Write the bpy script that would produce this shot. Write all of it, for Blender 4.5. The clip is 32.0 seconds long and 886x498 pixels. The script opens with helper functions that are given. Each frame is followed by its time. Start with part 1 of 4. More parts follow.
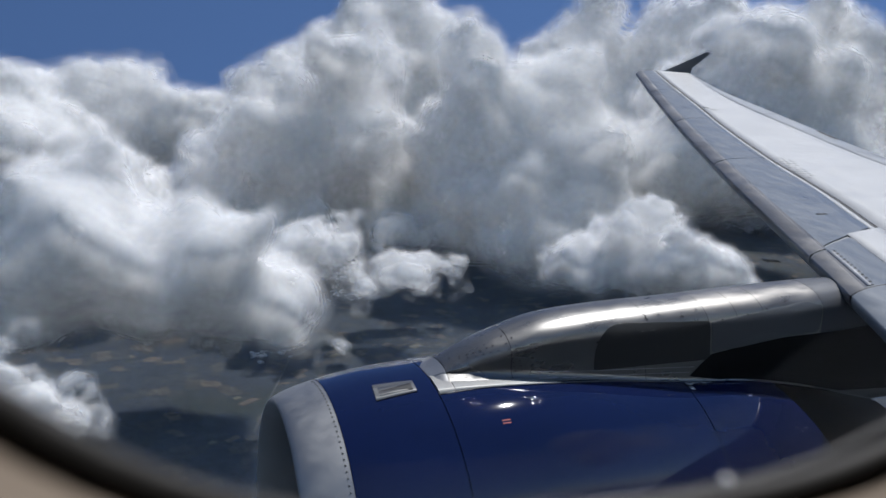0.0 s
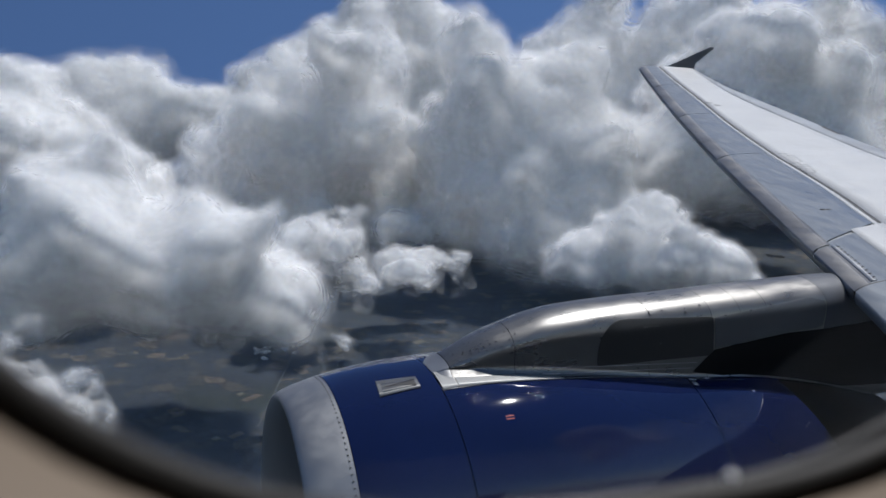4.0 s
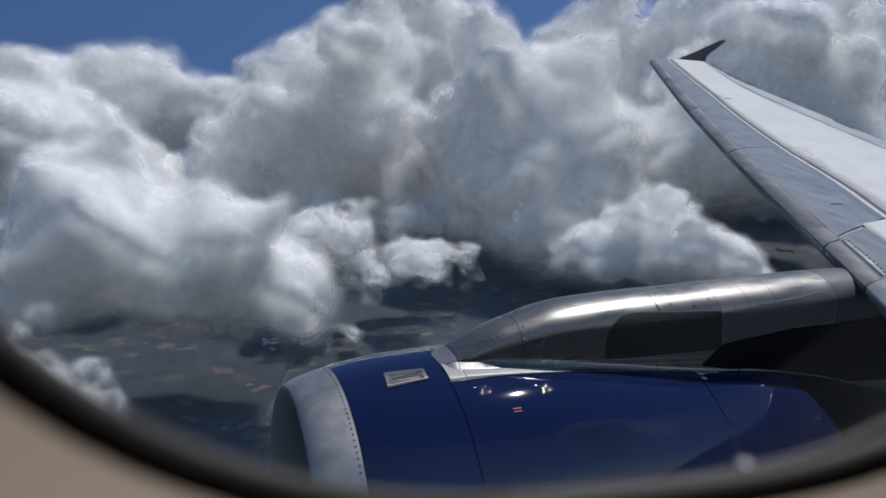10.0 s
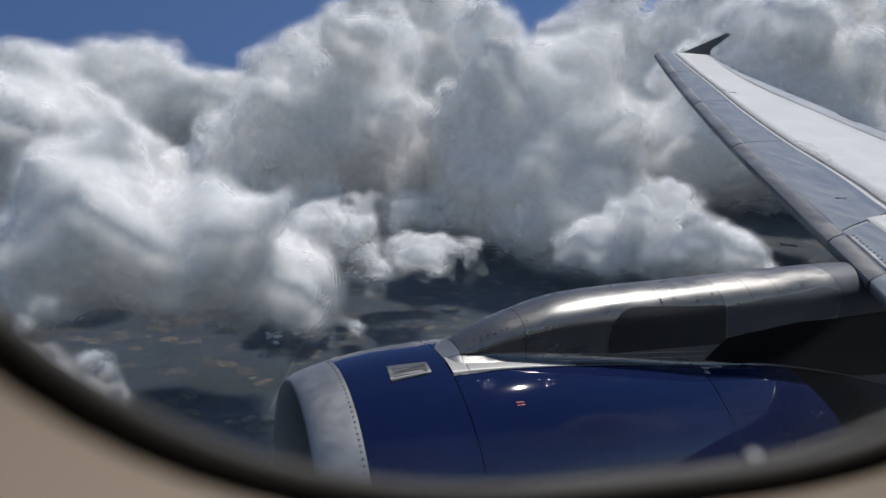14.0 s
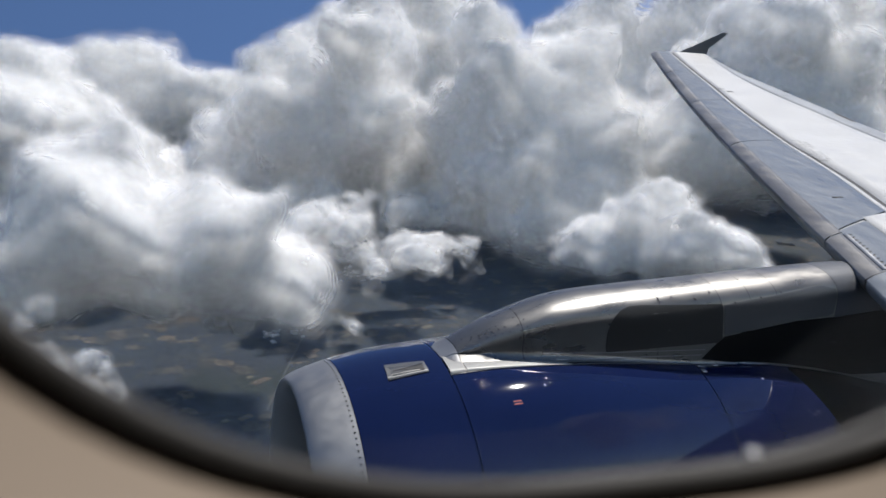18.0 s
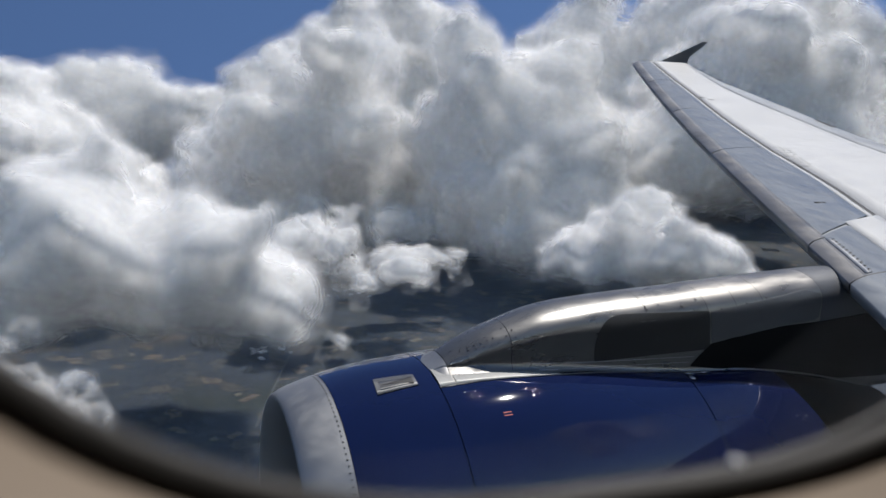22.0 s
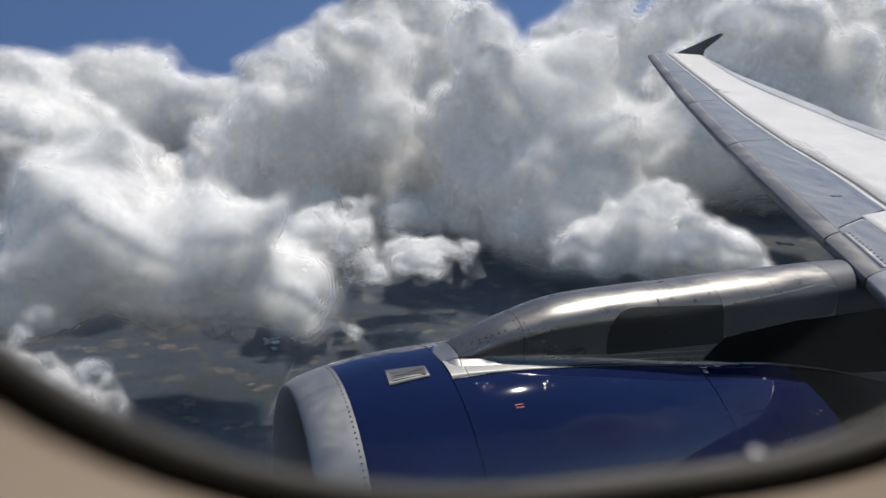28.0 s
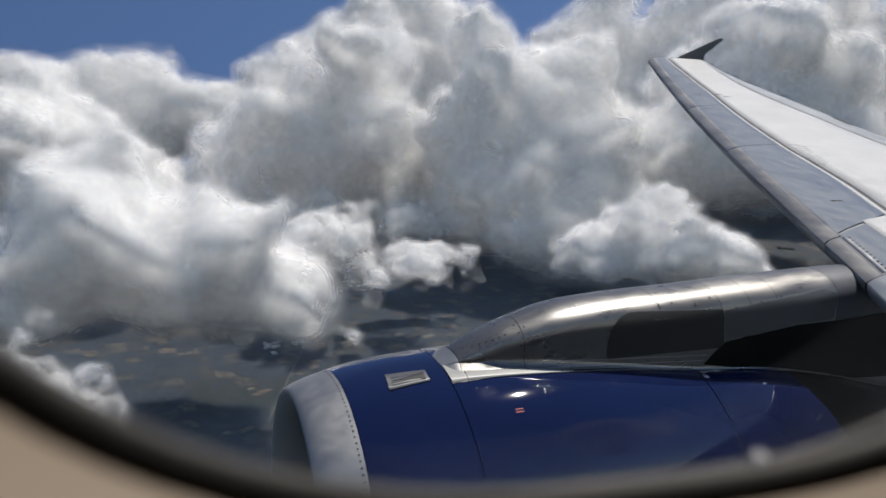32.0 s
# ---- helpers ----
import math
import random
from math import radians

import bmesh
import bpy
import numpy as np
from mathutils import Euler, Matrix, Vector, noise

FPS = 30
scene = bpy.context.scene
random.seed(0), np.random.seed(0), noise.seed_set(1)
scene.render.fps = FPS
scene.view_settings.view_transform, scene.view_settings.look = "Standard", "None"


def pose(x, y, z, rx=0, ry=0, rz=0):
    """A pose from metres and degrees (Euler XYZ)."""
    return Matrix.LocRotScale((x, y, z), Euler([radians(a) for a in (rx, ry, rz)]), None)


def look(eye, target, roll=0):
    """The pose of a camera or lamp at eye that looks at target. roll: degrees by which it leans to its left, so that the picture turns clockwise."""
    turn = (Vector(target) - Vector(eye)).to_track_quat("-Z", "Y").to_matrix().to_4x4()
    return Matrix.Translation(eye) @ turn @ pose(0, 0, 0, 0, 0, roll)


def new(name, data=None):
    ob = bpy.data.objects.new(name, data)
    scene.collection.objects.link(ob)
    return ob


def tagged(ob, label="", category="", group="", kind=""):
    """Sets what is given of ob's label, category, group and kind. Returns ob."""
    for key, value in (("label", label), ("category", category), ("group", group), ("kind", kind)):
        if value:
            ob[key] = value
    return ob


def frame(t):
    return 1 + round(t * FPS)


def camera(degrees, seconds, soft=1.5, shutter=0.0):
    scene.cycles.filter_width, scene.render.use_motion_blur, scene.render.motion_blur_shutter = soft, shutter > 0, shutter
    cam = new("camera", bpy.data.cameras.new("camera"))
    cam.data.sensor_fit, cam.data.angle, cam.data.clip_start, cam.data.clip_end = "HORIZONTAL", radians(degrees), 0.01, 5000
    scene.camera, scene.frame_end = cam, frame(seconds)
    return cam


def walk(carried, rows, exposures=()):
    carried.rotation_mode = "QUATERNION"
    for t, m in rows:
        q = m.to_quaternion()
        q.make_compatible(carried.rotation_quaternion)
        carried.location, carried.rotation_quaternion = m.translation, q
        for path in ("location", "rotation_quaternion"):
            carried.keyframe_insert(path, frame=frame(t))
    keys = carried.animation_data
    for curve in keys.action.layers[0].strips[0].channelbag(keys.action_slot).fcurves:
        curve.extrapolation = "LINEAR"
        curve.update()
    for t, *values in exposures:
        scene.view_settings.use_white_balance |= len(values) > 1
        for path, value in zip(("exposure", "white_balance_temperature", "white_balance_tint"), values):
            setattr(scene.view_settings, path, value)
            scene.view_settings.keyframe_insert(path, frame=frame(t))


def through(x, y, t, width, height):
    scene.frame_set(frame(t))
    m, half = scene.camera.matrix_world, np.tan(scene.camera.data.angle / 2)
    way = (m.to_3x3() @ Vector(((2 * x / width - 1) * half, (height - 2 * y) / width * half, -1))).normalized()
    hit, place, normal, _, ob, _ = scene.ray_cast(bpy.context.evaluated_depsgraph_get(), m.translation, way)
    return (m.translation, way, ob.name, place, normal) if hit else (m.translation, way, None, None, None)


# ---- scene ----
# World axes: X runs aft along the aircraft, Y out over the starboard wing, Z up.
PATH = [
    (0, 9.6897, 1.6153, 0.6349, 77.385, -2.993, -21.063),
    (0.5, 9.688, 1.6136, 0.6361, 77.51, -2.851, -21.13),
    (1, 9.6887, 1.6144, 0.6356, 77.471, -2.777, -21.091),
    (1.5, 9.6892, 1.6152, 0.6352, 77.34, -2.807, -20.976),
    (2, 9.6887, 1.6148, 0.6354, 77.21, -2.951, -20.84),
    (2.5, 9.6878, 1.6138, 0.636, 77.214, -3, -20.796),
    (3, 9.6879, 1.6136, 0.6362, 77.344, -2.862, -20.861),
    (3.5, 9.6868, 1.6127, 0.6367, 77.257, -2.828, -20.945),
    (5.5, 9.6873, 1.6138, 0.6359, 76.636, -2.906, -20.438),
    (6, 9.689, 1.6157, 0.6346, 76.661, -2.842, -20.474),
    (6.5, 9.6879, 1.6148, 0.6352, 76.791, -2.834, -20.517),
    (7, 9.6873, 1.6143, 0.6354, 76.929, -2.856, -20.499),
    (7.5, 9.687, 1.6141, 0.6353, 76.925, -2.92, -20.423),
    (8, 9.6879, 1.6149, 0.6347, 76.78, -2.896, -20.323),
    (8.5, 9.6872, 1.6145, 0.6351, 76.528, -2.948, -20.182),
    (9, 9.686, 1.6135, 0.6358, 76.335, -3.035, -20.053),
    (9.5, 9.6858, 1.6131, 0.6359, 76.314, -3.079, -20.046),
    (10, 9.6866, 1.6137, 0.6351, 76.498, -3.062, -20.187),
    (10.5, 9.6859, 1.6133, 0.6355, 76.811, -3.005, -20.393),
    (11, 9.6853, 1.6129, 0.6359, 77.048, -2.915, -20.521),
    (11.5, 9.6844, 1.6122, 0.6363, 77.128, -2.835, -20.518),
    (12, 9.6856, 1.6136, 0.6352, 77.095, -2.798, -20.399),
    (12.5, 9.6861, 1.614, 0.6347, 76.935, -2.811, -20.252),
    (13, 9.6862, 1.6143, 0.6344, 76.64, -2.898, -20.094),
    (13.5, 9.6865, 1.6149, 0.6341, 76.299, -3.002, -19.98),
    (14, 9.6866, 1.6151, 0.6338, 76.044, -3.077, -19.94),
    (14.5, 9.6862, 1.6147, 0.6341, 75.908, -3.126, -19.946),
    (16.5, 9.6848, 1.6135, 0.6348, 75.779, -3.141, -19.913),
    (17, 9.6854, 1.6143, 0.6343, 75.825, -3.168, -19.949),
    (17.5, 9.6868, 1.6158, 0.6332, 75.875, -3.187, -20.015),
    (18, 9.6867, 1.6157, 0.6332, 75.977, -3.138, -20.127),
    (18.5, 9.6863, 1.6154, 0.6334, 76.117, -3.104, -20.268),
    (19, 9.6862, 1.615, 0.6337, 76.284, -2.997, -20.442),
    (19.5, 9.6876, 1.6155, 0.6335, 76.515, -2.635, -20.717),
    (20, 9.6898, 1.6164, 0.6327, 76.945, -2.202, -21.164),
    (20.5, 9.6887, 1.6154, 0.6335, 77.297, -2.065, -21.603),
    (21, 9.6879, 1.6149, 0.6339, 77.349, -2.141, -21.725),
    (21.5, 9.6885, 1.6157, 0.6334, 77.188, -2.211, -21.571),
    (22, 9.6879, 1.6153, 0.6336, 76.937, -2.247, -21.333),
    (22.5, 9.6869, 1.6146, 0.6341, 76.693, -2.3, -21.12),
    (23, 9.6869, 1.6148, 0.634, 76.548, -2.33, -20.966),
    (23.5, 9.6868, 1.6151, 0.6338, 76.534, -2.312, -20.871),
    (24, 9.6858, 1.6143, 0.6342, 76.569, -2.28, -20.731),
    (24.5, 9.6869, 1.6154, 0.6335, 76.617, -2.222, -20.615),
    (25, 9.6883, 1.6165, 0.6326, 76.685, -2.17, -20.568),
    (25.5, 9.6894, 1.6176, 0.6318, 76.762, -2.227, -20.57),
    (27.5, 9.6891, 1.6179, 0.6317, 76.4, -2.342, -20.424),
    (28, 9.6893, 1.6182, 0.6315, 76.311, -2.37, -20.343),
    (28.5, 9.6889, 1.6179, 0.6317, 76.359, -2.371, -20.294),
    (29, 9.688, 1.6171, 0.6322, 76.488, -2.341, -20.305),
    (29.5, 9.6882, 1.6173, 0.6321, 76.698, -2.286, -20.361),
    (30, 9.6884, 1.6178, 0.6319, 76.901, -2.351, -20.46),
    (30.5, 9.6885, 1.6179, 0.6316, 77.005, -2.447, -20.54),
    (31, 9.689, 1.6184, 0.6312, 77.027, -2.441, -20.554),
    (31.5, 9.6883, 1.6178, 0.6316, 76.9, -2.381, -20.489),
    (32, 9.6893, 1.6189, 0.6308, 76.626, -2.419, -20.323),
]
cam = camera(58.75, 32.0)
scene.cycles.transparent_max_bounces, scene.cycles.max_bounces, scene.cycles.diffuse_bounces, scene.cycles.transmission_bounces = 64, 16, 6, 12
cam.data.dof.use_dof, cam.data.dof.focus_distance, cam.data.dof.aperture_fstop = True, 9.0, 9.0
walk(cam, [(t, pose(x, y, z, a, b, c)) for t, x, y, z, a, b, c in PATH],
     exposures=[(0, 0.06, 6250, 10), (3.5, 0.0, 6250, 10), (10, -0.1, 6200, 10), (14.5, 0.02, 6500, 10), (17, 0.32, 6600, 10), (19.5, 0.3, 6600, 10), (21, 0.18, 6600, 10), (25, 0.22, 6600, 10), (28, 0.24, 6850, 10), (32, 0.18, 6850, 10)])

# ---- daylight ----
SUN = Vector((0.40, 0.272, 0.875)).normalized()
world = bpy.data.worlds.new("sky")
world.use_nodes = True
scene.world = world
wn, wl = world.node_tree.nodes, world.node_tree.links
sky = wn.new("ShaderNodeTexSky")
sky.sky_type, sky.sun_disc = "NISHITA", False
sky.sun_elevation, sky.sun_rotation = math.asin(SUN.z), math.atan2(SUN.x, SUN.y)
sky.altitude, sky.air_density, sky.dust_density, sky.ozone_density = 3000, 1.0, 0.0, 6.0
bank, ways = wn.new("ShaderNodeMapping"), wn.new("ShaderNodeTexCoord")  # the aircraft leans to port, so more of the high sky shows
bank.inputs["Rotation"].default_value = (radians(44), 0, 0)
wl.new(ways.outputs["Generated"], bank.inputs["Vector"])
wl.new(bank.outputs[0], sky.inputs["Vector"])
wl.new(sky.outputs[0], wn["Background"].inputs[0])
wn["Background"].inputs[1].default_value = 0.1
lamp = bpy.data.lights.new("sun", "SUN")
lamp.energy, lamp.angle, lamp.color = 4.6, radians(0.6), (1.0, 0.96, 0.91)
sun = new("sun", lamp)
sun.matrix_world = look(SUN * 50, (0, 0, 0))


# ---- materials ----
class Nodes:
    """A node material under construction."""

    def __init__(self, name):
        self.m = bpy.data.materials.new(name)
        self.m.use_nodes = True
        self.t = self.m.node_tree
        self.bsdf = self.t.nodes["Principled BSDF"]
        self.out = self.t.nodes["Material Output"]

    def node(self, kind, **values):
        n = self.t.nodes.new("ShaderNode" + kind)
        for key, value in values.items():
            n.inputs[key].default_value = value
        return n

    def link(self, a, b):
        self.t.links.new(a, b)

    def coords(self, stretch=(1, 1, 1)):
        c, mp = self.node("TexCoord"), self.node("Mapping", Scale=stretch)
        self.link(c.outputs["Object"], mp.inputs["Vector"])
        return mp.outputs[0]

    def noise(self, scale, detail=4.0, rough=0.55, at=None, stretch=(1, 1, 1)):
        n = self.node("TexNoise", Scale=scale, Detail=detail, Roughness=rough)
        self.link(at or self.coords(stretch), n.inputs["Vector"])
        return n.outputs["Fac"]

    def ramp(self, fac, stops):
        r = self.node("ValToRGB")
        while len(r.color_ramp.elements) < len(stops):
            r.color_ramp.elements.new(0.5)
        for e, (p, c) in zip(r.color_ramp.elements, stops):
            e.position, e.color = p, (*c, 1) if len(c) == 3 else c
        self.link(fac, r.inputs[0])
        return r.outputs[0]

    def grey(self, fac, lo, hi, p=0.3, q=0.7):
        return self.ramp(fac, [(p, (lo, lo, lo)), (q, (hi, hi, hi))])

    def mix(self, fac, a, b, blend="MIX"):
        n = self.t.nodes.new("ShaderNodeMix")
        n.data_type, n.blend_type = "RGBA", blend
        for socket, value in ((n.inputs[0], fac), (n.inputs[6], a), (n.inputs[7], b)):
            if hasattr(value, "is_linked"):
                self.link(value, socket)
            elif isinstance(value, (int, float)):
                socket.default_value = value
            else:
                socket.default_value = (*value, 1)
        return n.outputs[2]

    def bump(self, height, strength, distance=0.01):
        b = self.node("Bump", Strength=strength, Distance=distance)
        self.link(height, b.inputs["Height"])
        self.link(b.outputs[0], self.bsdf.inputs["Normal"])

    def set(self, **values):
        for key, value in values.items():
            socket = self.bsdf.inputs[key.replace("_", " ")]
            if hasattr(value, "is_linked"):
                self.link(value, socket)
            elif isinstance(value, tuple):
                socket.default_value = (*value, 1)
            else:
                socket.default_value = value
        return self


def painted(name, colour, rough=0.35, dirt=0.5, metal=0.0, coat=0.0, stretch=(0.4, 1, 1), speck=True, wave=0.06, shine=0.5):
    """Aircraft paint or metal: soft streaks along the airflow, fine grime and faint waviness."""
    k = Nodes(name)
    streak = k.noise(2.5, 6, 0.6, stretch=stretch)
    fine = k.noise(38, 5, 0.65, stretch=stretch)
    dark = tuple(c * (1 - dirt) for c in colour)
    base = k.mix(k.grey(streak, 0, 1, 0.35, 0.65), colour, dark)
    base = k.mix(k.grey(fine, 0, 0.35, 0.45, 0.75), base, dark)
    k.set(Base_Color=base, Roughness=k.grey(k.noise(9, 5, 0.6, stretch=stretch), max(rough - 0.09, 0.02), rough + 0.09), Metallic=metal,
          Coat_Weight=coat, Coat_Roughness=0.03, Specular_IOR_Level=shine if coat < 0.9 else 0.0)
    if speck:
        k.bump(k.noise(5, 3, 0.5, stretch=stretch), wave, 0.02)
    return k.m


BLUE = painted("blue_gloss_paint", (0.0055, 0.011, 0.050), 0.25, 0.2, 0.0, 1.0, (0.5, 1, 1), wave=0.015)
LIP = painted("bare_aluminium_lip", (0.31, 0.315, 0.32), 0.5, 0.08, 0.85, 0.0, (1, 1, 1), wave=0.02)
PYLON = painted("grey_metal_fairing", (0.25, 0.245, 0.235), 0.32, 0.35, 0.8, 0.0, (0.35, 1, 1))
PYLON_AFT = painted("matt_grey_fairing_paint", (0.10, 0.105, 0.115), 0.45, 0.25, 0.2)
WORN = painted("worn_bright_metal", (0.29, 0.28, 0.265), 0.34, 0.35, 0.85, 0.0, (0.35, 1, 1))
SIDE = painted("dull_metal_side_panel", (0.15, 0.153, 0.158), 0.45, 0.25, 0.5)
PYLON_DARK = painted("dark_composite_panel", (0.035, 0.034, 0.032), 0.45, 0.3, 0.1)
BARE = painted("bare_metal_panel", (0.42, 0.42, 0.42), 0.36, 0.3, 0.7)
FAIRING = painted("light_grey_fairing", (0.33, 0.33, 0.32), 0.4, 0.3)
SLAT = painted("blue_grey_slat_paint", (0.165, 0.18, 0.197), 0.36, 0.08, 0.1, 0.12, (1, 0.35, 1), speck=False)
SKIN = painted("light_grey_wing_paint", (0.56, 0.555, 0.54), 0.42, 0.12, 0.0, 0.1, (0.35, 1, 1))
AFT = painted("grey_flap_paint", (0.38, 0.39, 0.40), 0.42, 0.3, 0.0, 0.1, (1, 0.4, 1))
NOSE = painted("worn_metal_nose", (0.27, 0.262, 0.252), 0.38, 0.45, 0.6, 0.0, (1, 0.3, 1))
WHITE = painted("white_line_paint", (0.78, 0.78, 0.78), 0.4, 0.12)
BLACK = painted("black_sealant", (0.018, 0.018, 0.02), 0.6, 0.3)
# near-black whose colour stands for the shade under the wing
SHADE_BLACK = painted("shade_black_metal", (0.009, 0.009, 0.009), 0.8, 0.3, shine=0.12)
NAVY = painted("dark_blue_fence_paint", (0.17, 0.178, 0.195), 0.4, 0.25, 0.0, 0.3)
RUBBER = painted("dark_rubber_seal", (0.038, 0.037, 0.037), 0.7, 0.3, speck=False)
BEIGE = painted("beige_moulded_plastic", (0.235, 0.187, 0.144), 0.55, 0.12, speck=False)
LINING = painted("cabin_lining", (0.30, 0.26, 0.22), 0.7, 0.12, speck=False)
FUSE = painted("white_fuselage_paint", (0.62, 0.63, 0.65), 0.35, 0.15)
LIPGREY = painted("grey_retainer_plastic", (0.04, 0.04, 0.041), 0.6, 0.2, speck=False)
DUCT = painted("inlet_liner", (0.10, 0.085, 0.075), 0.55, 0.35)
STENCIL = painted("grey_stencil", (0.26, 0.26, 0.26), 0.6, 0.2)
RED = painted("red_stencil", (0.45, 0.05, 0.04), 0.5, 0.2)
STEEL = painted("bright_fastener", (0.7, 0.7, 0.7), 0.25, 0.2, 0.9)


def pane_material():
    k = Nodes("window_acrylic")
    fres, clear, gloss, both = k.node("Fresnel", IOR=1.2), k.node("BsdfTransparent"), k.node("BsdfGlossy", Roughness=0.03), k.node("MixShader")
    clear.inputs[0].default_value = (0.97, 0.975, 0.98, 1)
    k.link(fres.outputs[0], both.inputs[0])
    k.link(clear.outputs[0], both.inputs[1])
    k.link(gloss.outputs[0], both.inputs[2])
    k.link(both.outputs[0], k.out.inputs[0])
    return k.m


def vapour(name, albedo, through=0.5, low=1.0, high=1.0, scale=0.02, tint=(1, 1, 1), p=0.3, q=0.7, detail=6, relief=0.0):
    """White vapour that throws light back and lets it through; with low under 1 it is broken by noise. relief: billows in metres."""
    k = Nodes(name)
    dif, trans, mixed = k.node("BsdfDiffuse", Roughness=1.0), k.node("BsdfTranslucent"), k.node("MixShader", Fac=through)
    for n in (dif, trans):
        n.inputs["Color"].default_value = (*[albedo * c for c in tint], 1)
    if relief:
        b = k.node("Bump", Strength=1.0, Distance=relief)
        k.link(k.noise(scale, 9, 0.62), b.inputs["Height"])
        k.link(b.outputs[0], dif.inputs["Normal"])
    k.link(dif.outputs[0], mixed.inputs[1])
    k.link(trans.outputs[0], mixed.inputs[2])
    if low >= 1:
        k.link(mixed.outputs[0], k.out.inputs[0])
        return k.m
    clear, both = k.node("BsdfTransparent"), k.node("MixShader")
    k.link(k.grey(k.noise(scale, detail, 0.6), low, high, p, q), both.inputs[0])
    k.link(clear.outputs[0], both.inputs[1])
    k.link(mixed.outputs[0], both.inputs[2])
    k.link(both.outputs[0], k.out.inputs[0])
    return k.m


PANE = pane_material()
VAPOUR = vapour("cloud_core", 0.96, 0.36, scale=0.012, relief=7.0)
# ever more broken veils from the core outwards: (level of the cloud's softened density, material)
VEILS = [(0.50 - 0.046 * i, vapour("cloud_veil", 0.97, 0.46, 0.0, 0.66 - 0.055 * i, 0.012, p=0.24 + 0.033 * i, q=0.54 + 0.04 * i, detail=10)) for i in range(9)]
HAZE = vapour("haze", 0.95, 0.5, 0.015, 0.032, 0.002, (0.45, 0.68, 1.0))


# ---- mesh helpers ----
def mesh_of(name, verts, faces, smooth=True):
    me = bpy.data.meshes.new(name)
    me.from_pydata([tuple(p) for p in verts], [], faces)
    if smooth:
        me.polygons.foreach_set("use_smooth", [True] * len(me.polygons))
    me.update()
    return me


def part(name, me, material, parent=None, label=""):
    """Links a mesh as one object under a thing or a part."""
    ob = new(name, me)
    if not me.materials:
        me.materials.append(material)
    if parent is not None:
        ob.parent = parent
        ob.matrix_parent_inverse = Matrix.Identity(4)
    if label:
        ob["label"] = label
    return ob


def thing(name, at, label, category, group="", kind=""):
    ob = new(name)
    ob.location = at
    return tagged(ob, label, category, group, kind)


def loft(rows, closed=False, caps=False):
    """Faces over rows of points; closed: each row is a ring."""
    n = len(rows[0])
    verts = [p for r in rows for p in r]
    faces = []
    for i in range(len(rows) - 1):
        for j in range(n if closed else n - 1):
            k = (j + 1) % n
            faces.append((i * n + j, i * n + k, (i + 1) * n + k, (i + 1) * n + j))
    if caps:
        k = len(verts)
        verts = verts + list(rows[0]) + list(rows[-1])
        faces.append(tuple(range(k, k + n))[::-1])
        faces.append(tuple(range(k + n, k + 2 * n)))
    return verts, faces


def box(verts, faces, a, b, turn=None):
    """Adds a block between two corners."""
    k = len(verts)
    for x in (a[0], b[0]):
        for y in (a[1], b[1]):
            for z in (a[2], b[2]):
                p = Vector((x, y, z))
                verts.append(turn @ p if turn is not None else p)
    faces += [tuple(k + i for i in f) for f in ((0, 1, 3, 2), (4, 6, 7, 5), (0, 4, 5, 1), (2, 3, 7, 6), (0, 2, 6, 4), (1, 5, 7, 3))]


def curve_at(x, table):
    """Smooth reading of a short table of (x, value)."""
    xs, vs = [p[0] for p in table], [p[1] for p in table]
    if x <= xs[0]:
        return vs[0]
    if x >= xs[-1]:
        return vs[-1]
    i = max(j for j in range(len(xs)) if xs[j] <= x)
    i = min(i, len(xs) - 2)

    def slope(j):
        a, b = max(j - 1, 0), min(j + 1, len(xs) - 1)
        return (vs[b] - vs[a]) / (xs[b] - xs[a])
    h = xs[i + 1] - xs[i]
    t = (x - xs[i]) / h
    return ((1 + 2 * t) * (1 - t) ** 2 * vs[i] + t * (1 - t) ** 2 * h * slope(i)
            + t * t * (3 - 2 * t) * vs[i + 1] + t * t * (t - 1) * h * slope(i + 1))


# ---- jet engine ----
AXIS_Y, AXIS_Z, LIP_X = 5.75, -2.178, 10.407
OUTER = [(0.0, 0.895), (0.03, 0.925), (0.09, 0.953), (0.26, 1.0), (0.5, 1.045), (0.846, 1.075), (1.3, 1.089), (1.8, 1.07),
         (2.535, 0.99), (3.0, 0.955), (3.3, 0.915), (3.7, 0.84), (4.2, 0.72)]
SEAMS = [0.26, 0.846, 2.535, 3.24]


def on_nacelle(s, degrees, lift=0.0):
    """A point s metres behind the lip; degrees from the crown towards the fuselage. Engine coordinates."""
    r = curve_at(s, OUTER) + lift
    a = radians(degrees)
    return Vector((s, -r * math.sin(a), r * math.cos(a)))


def ring_rows(stations, lift=0.0, n=120):
    return [[on_nacelle(s, 360 * j / n, lift) for j in range(n)] for s in stations]


def stations(a, b, n):
    return [a + (b - a) * i / n for i in range(n + 1)]


def patch(corners, lift, n=8, thick=0.004):
    """A thin curved plate on the nacelle between four (s, degrees) corners."""
    (a, b, c, d) = [Vector(q) for q in corners]
    top = []
    for i in range(n + 1):
        u = i / n
        top.append([on_nacelle(*((a * (1 - u) + b * u) * (1 - w) + (d * (1 - u) + c * u) * w), lift + thick) for w in [j / 4 for j in range(5)]])
    rows = []
    for r in top:
        low = [p - Vector((0, p.y, p.z)).normalized() * thick for p in reversed(r)]
        rows.append(r + low)
    return loft(rows, True, True)


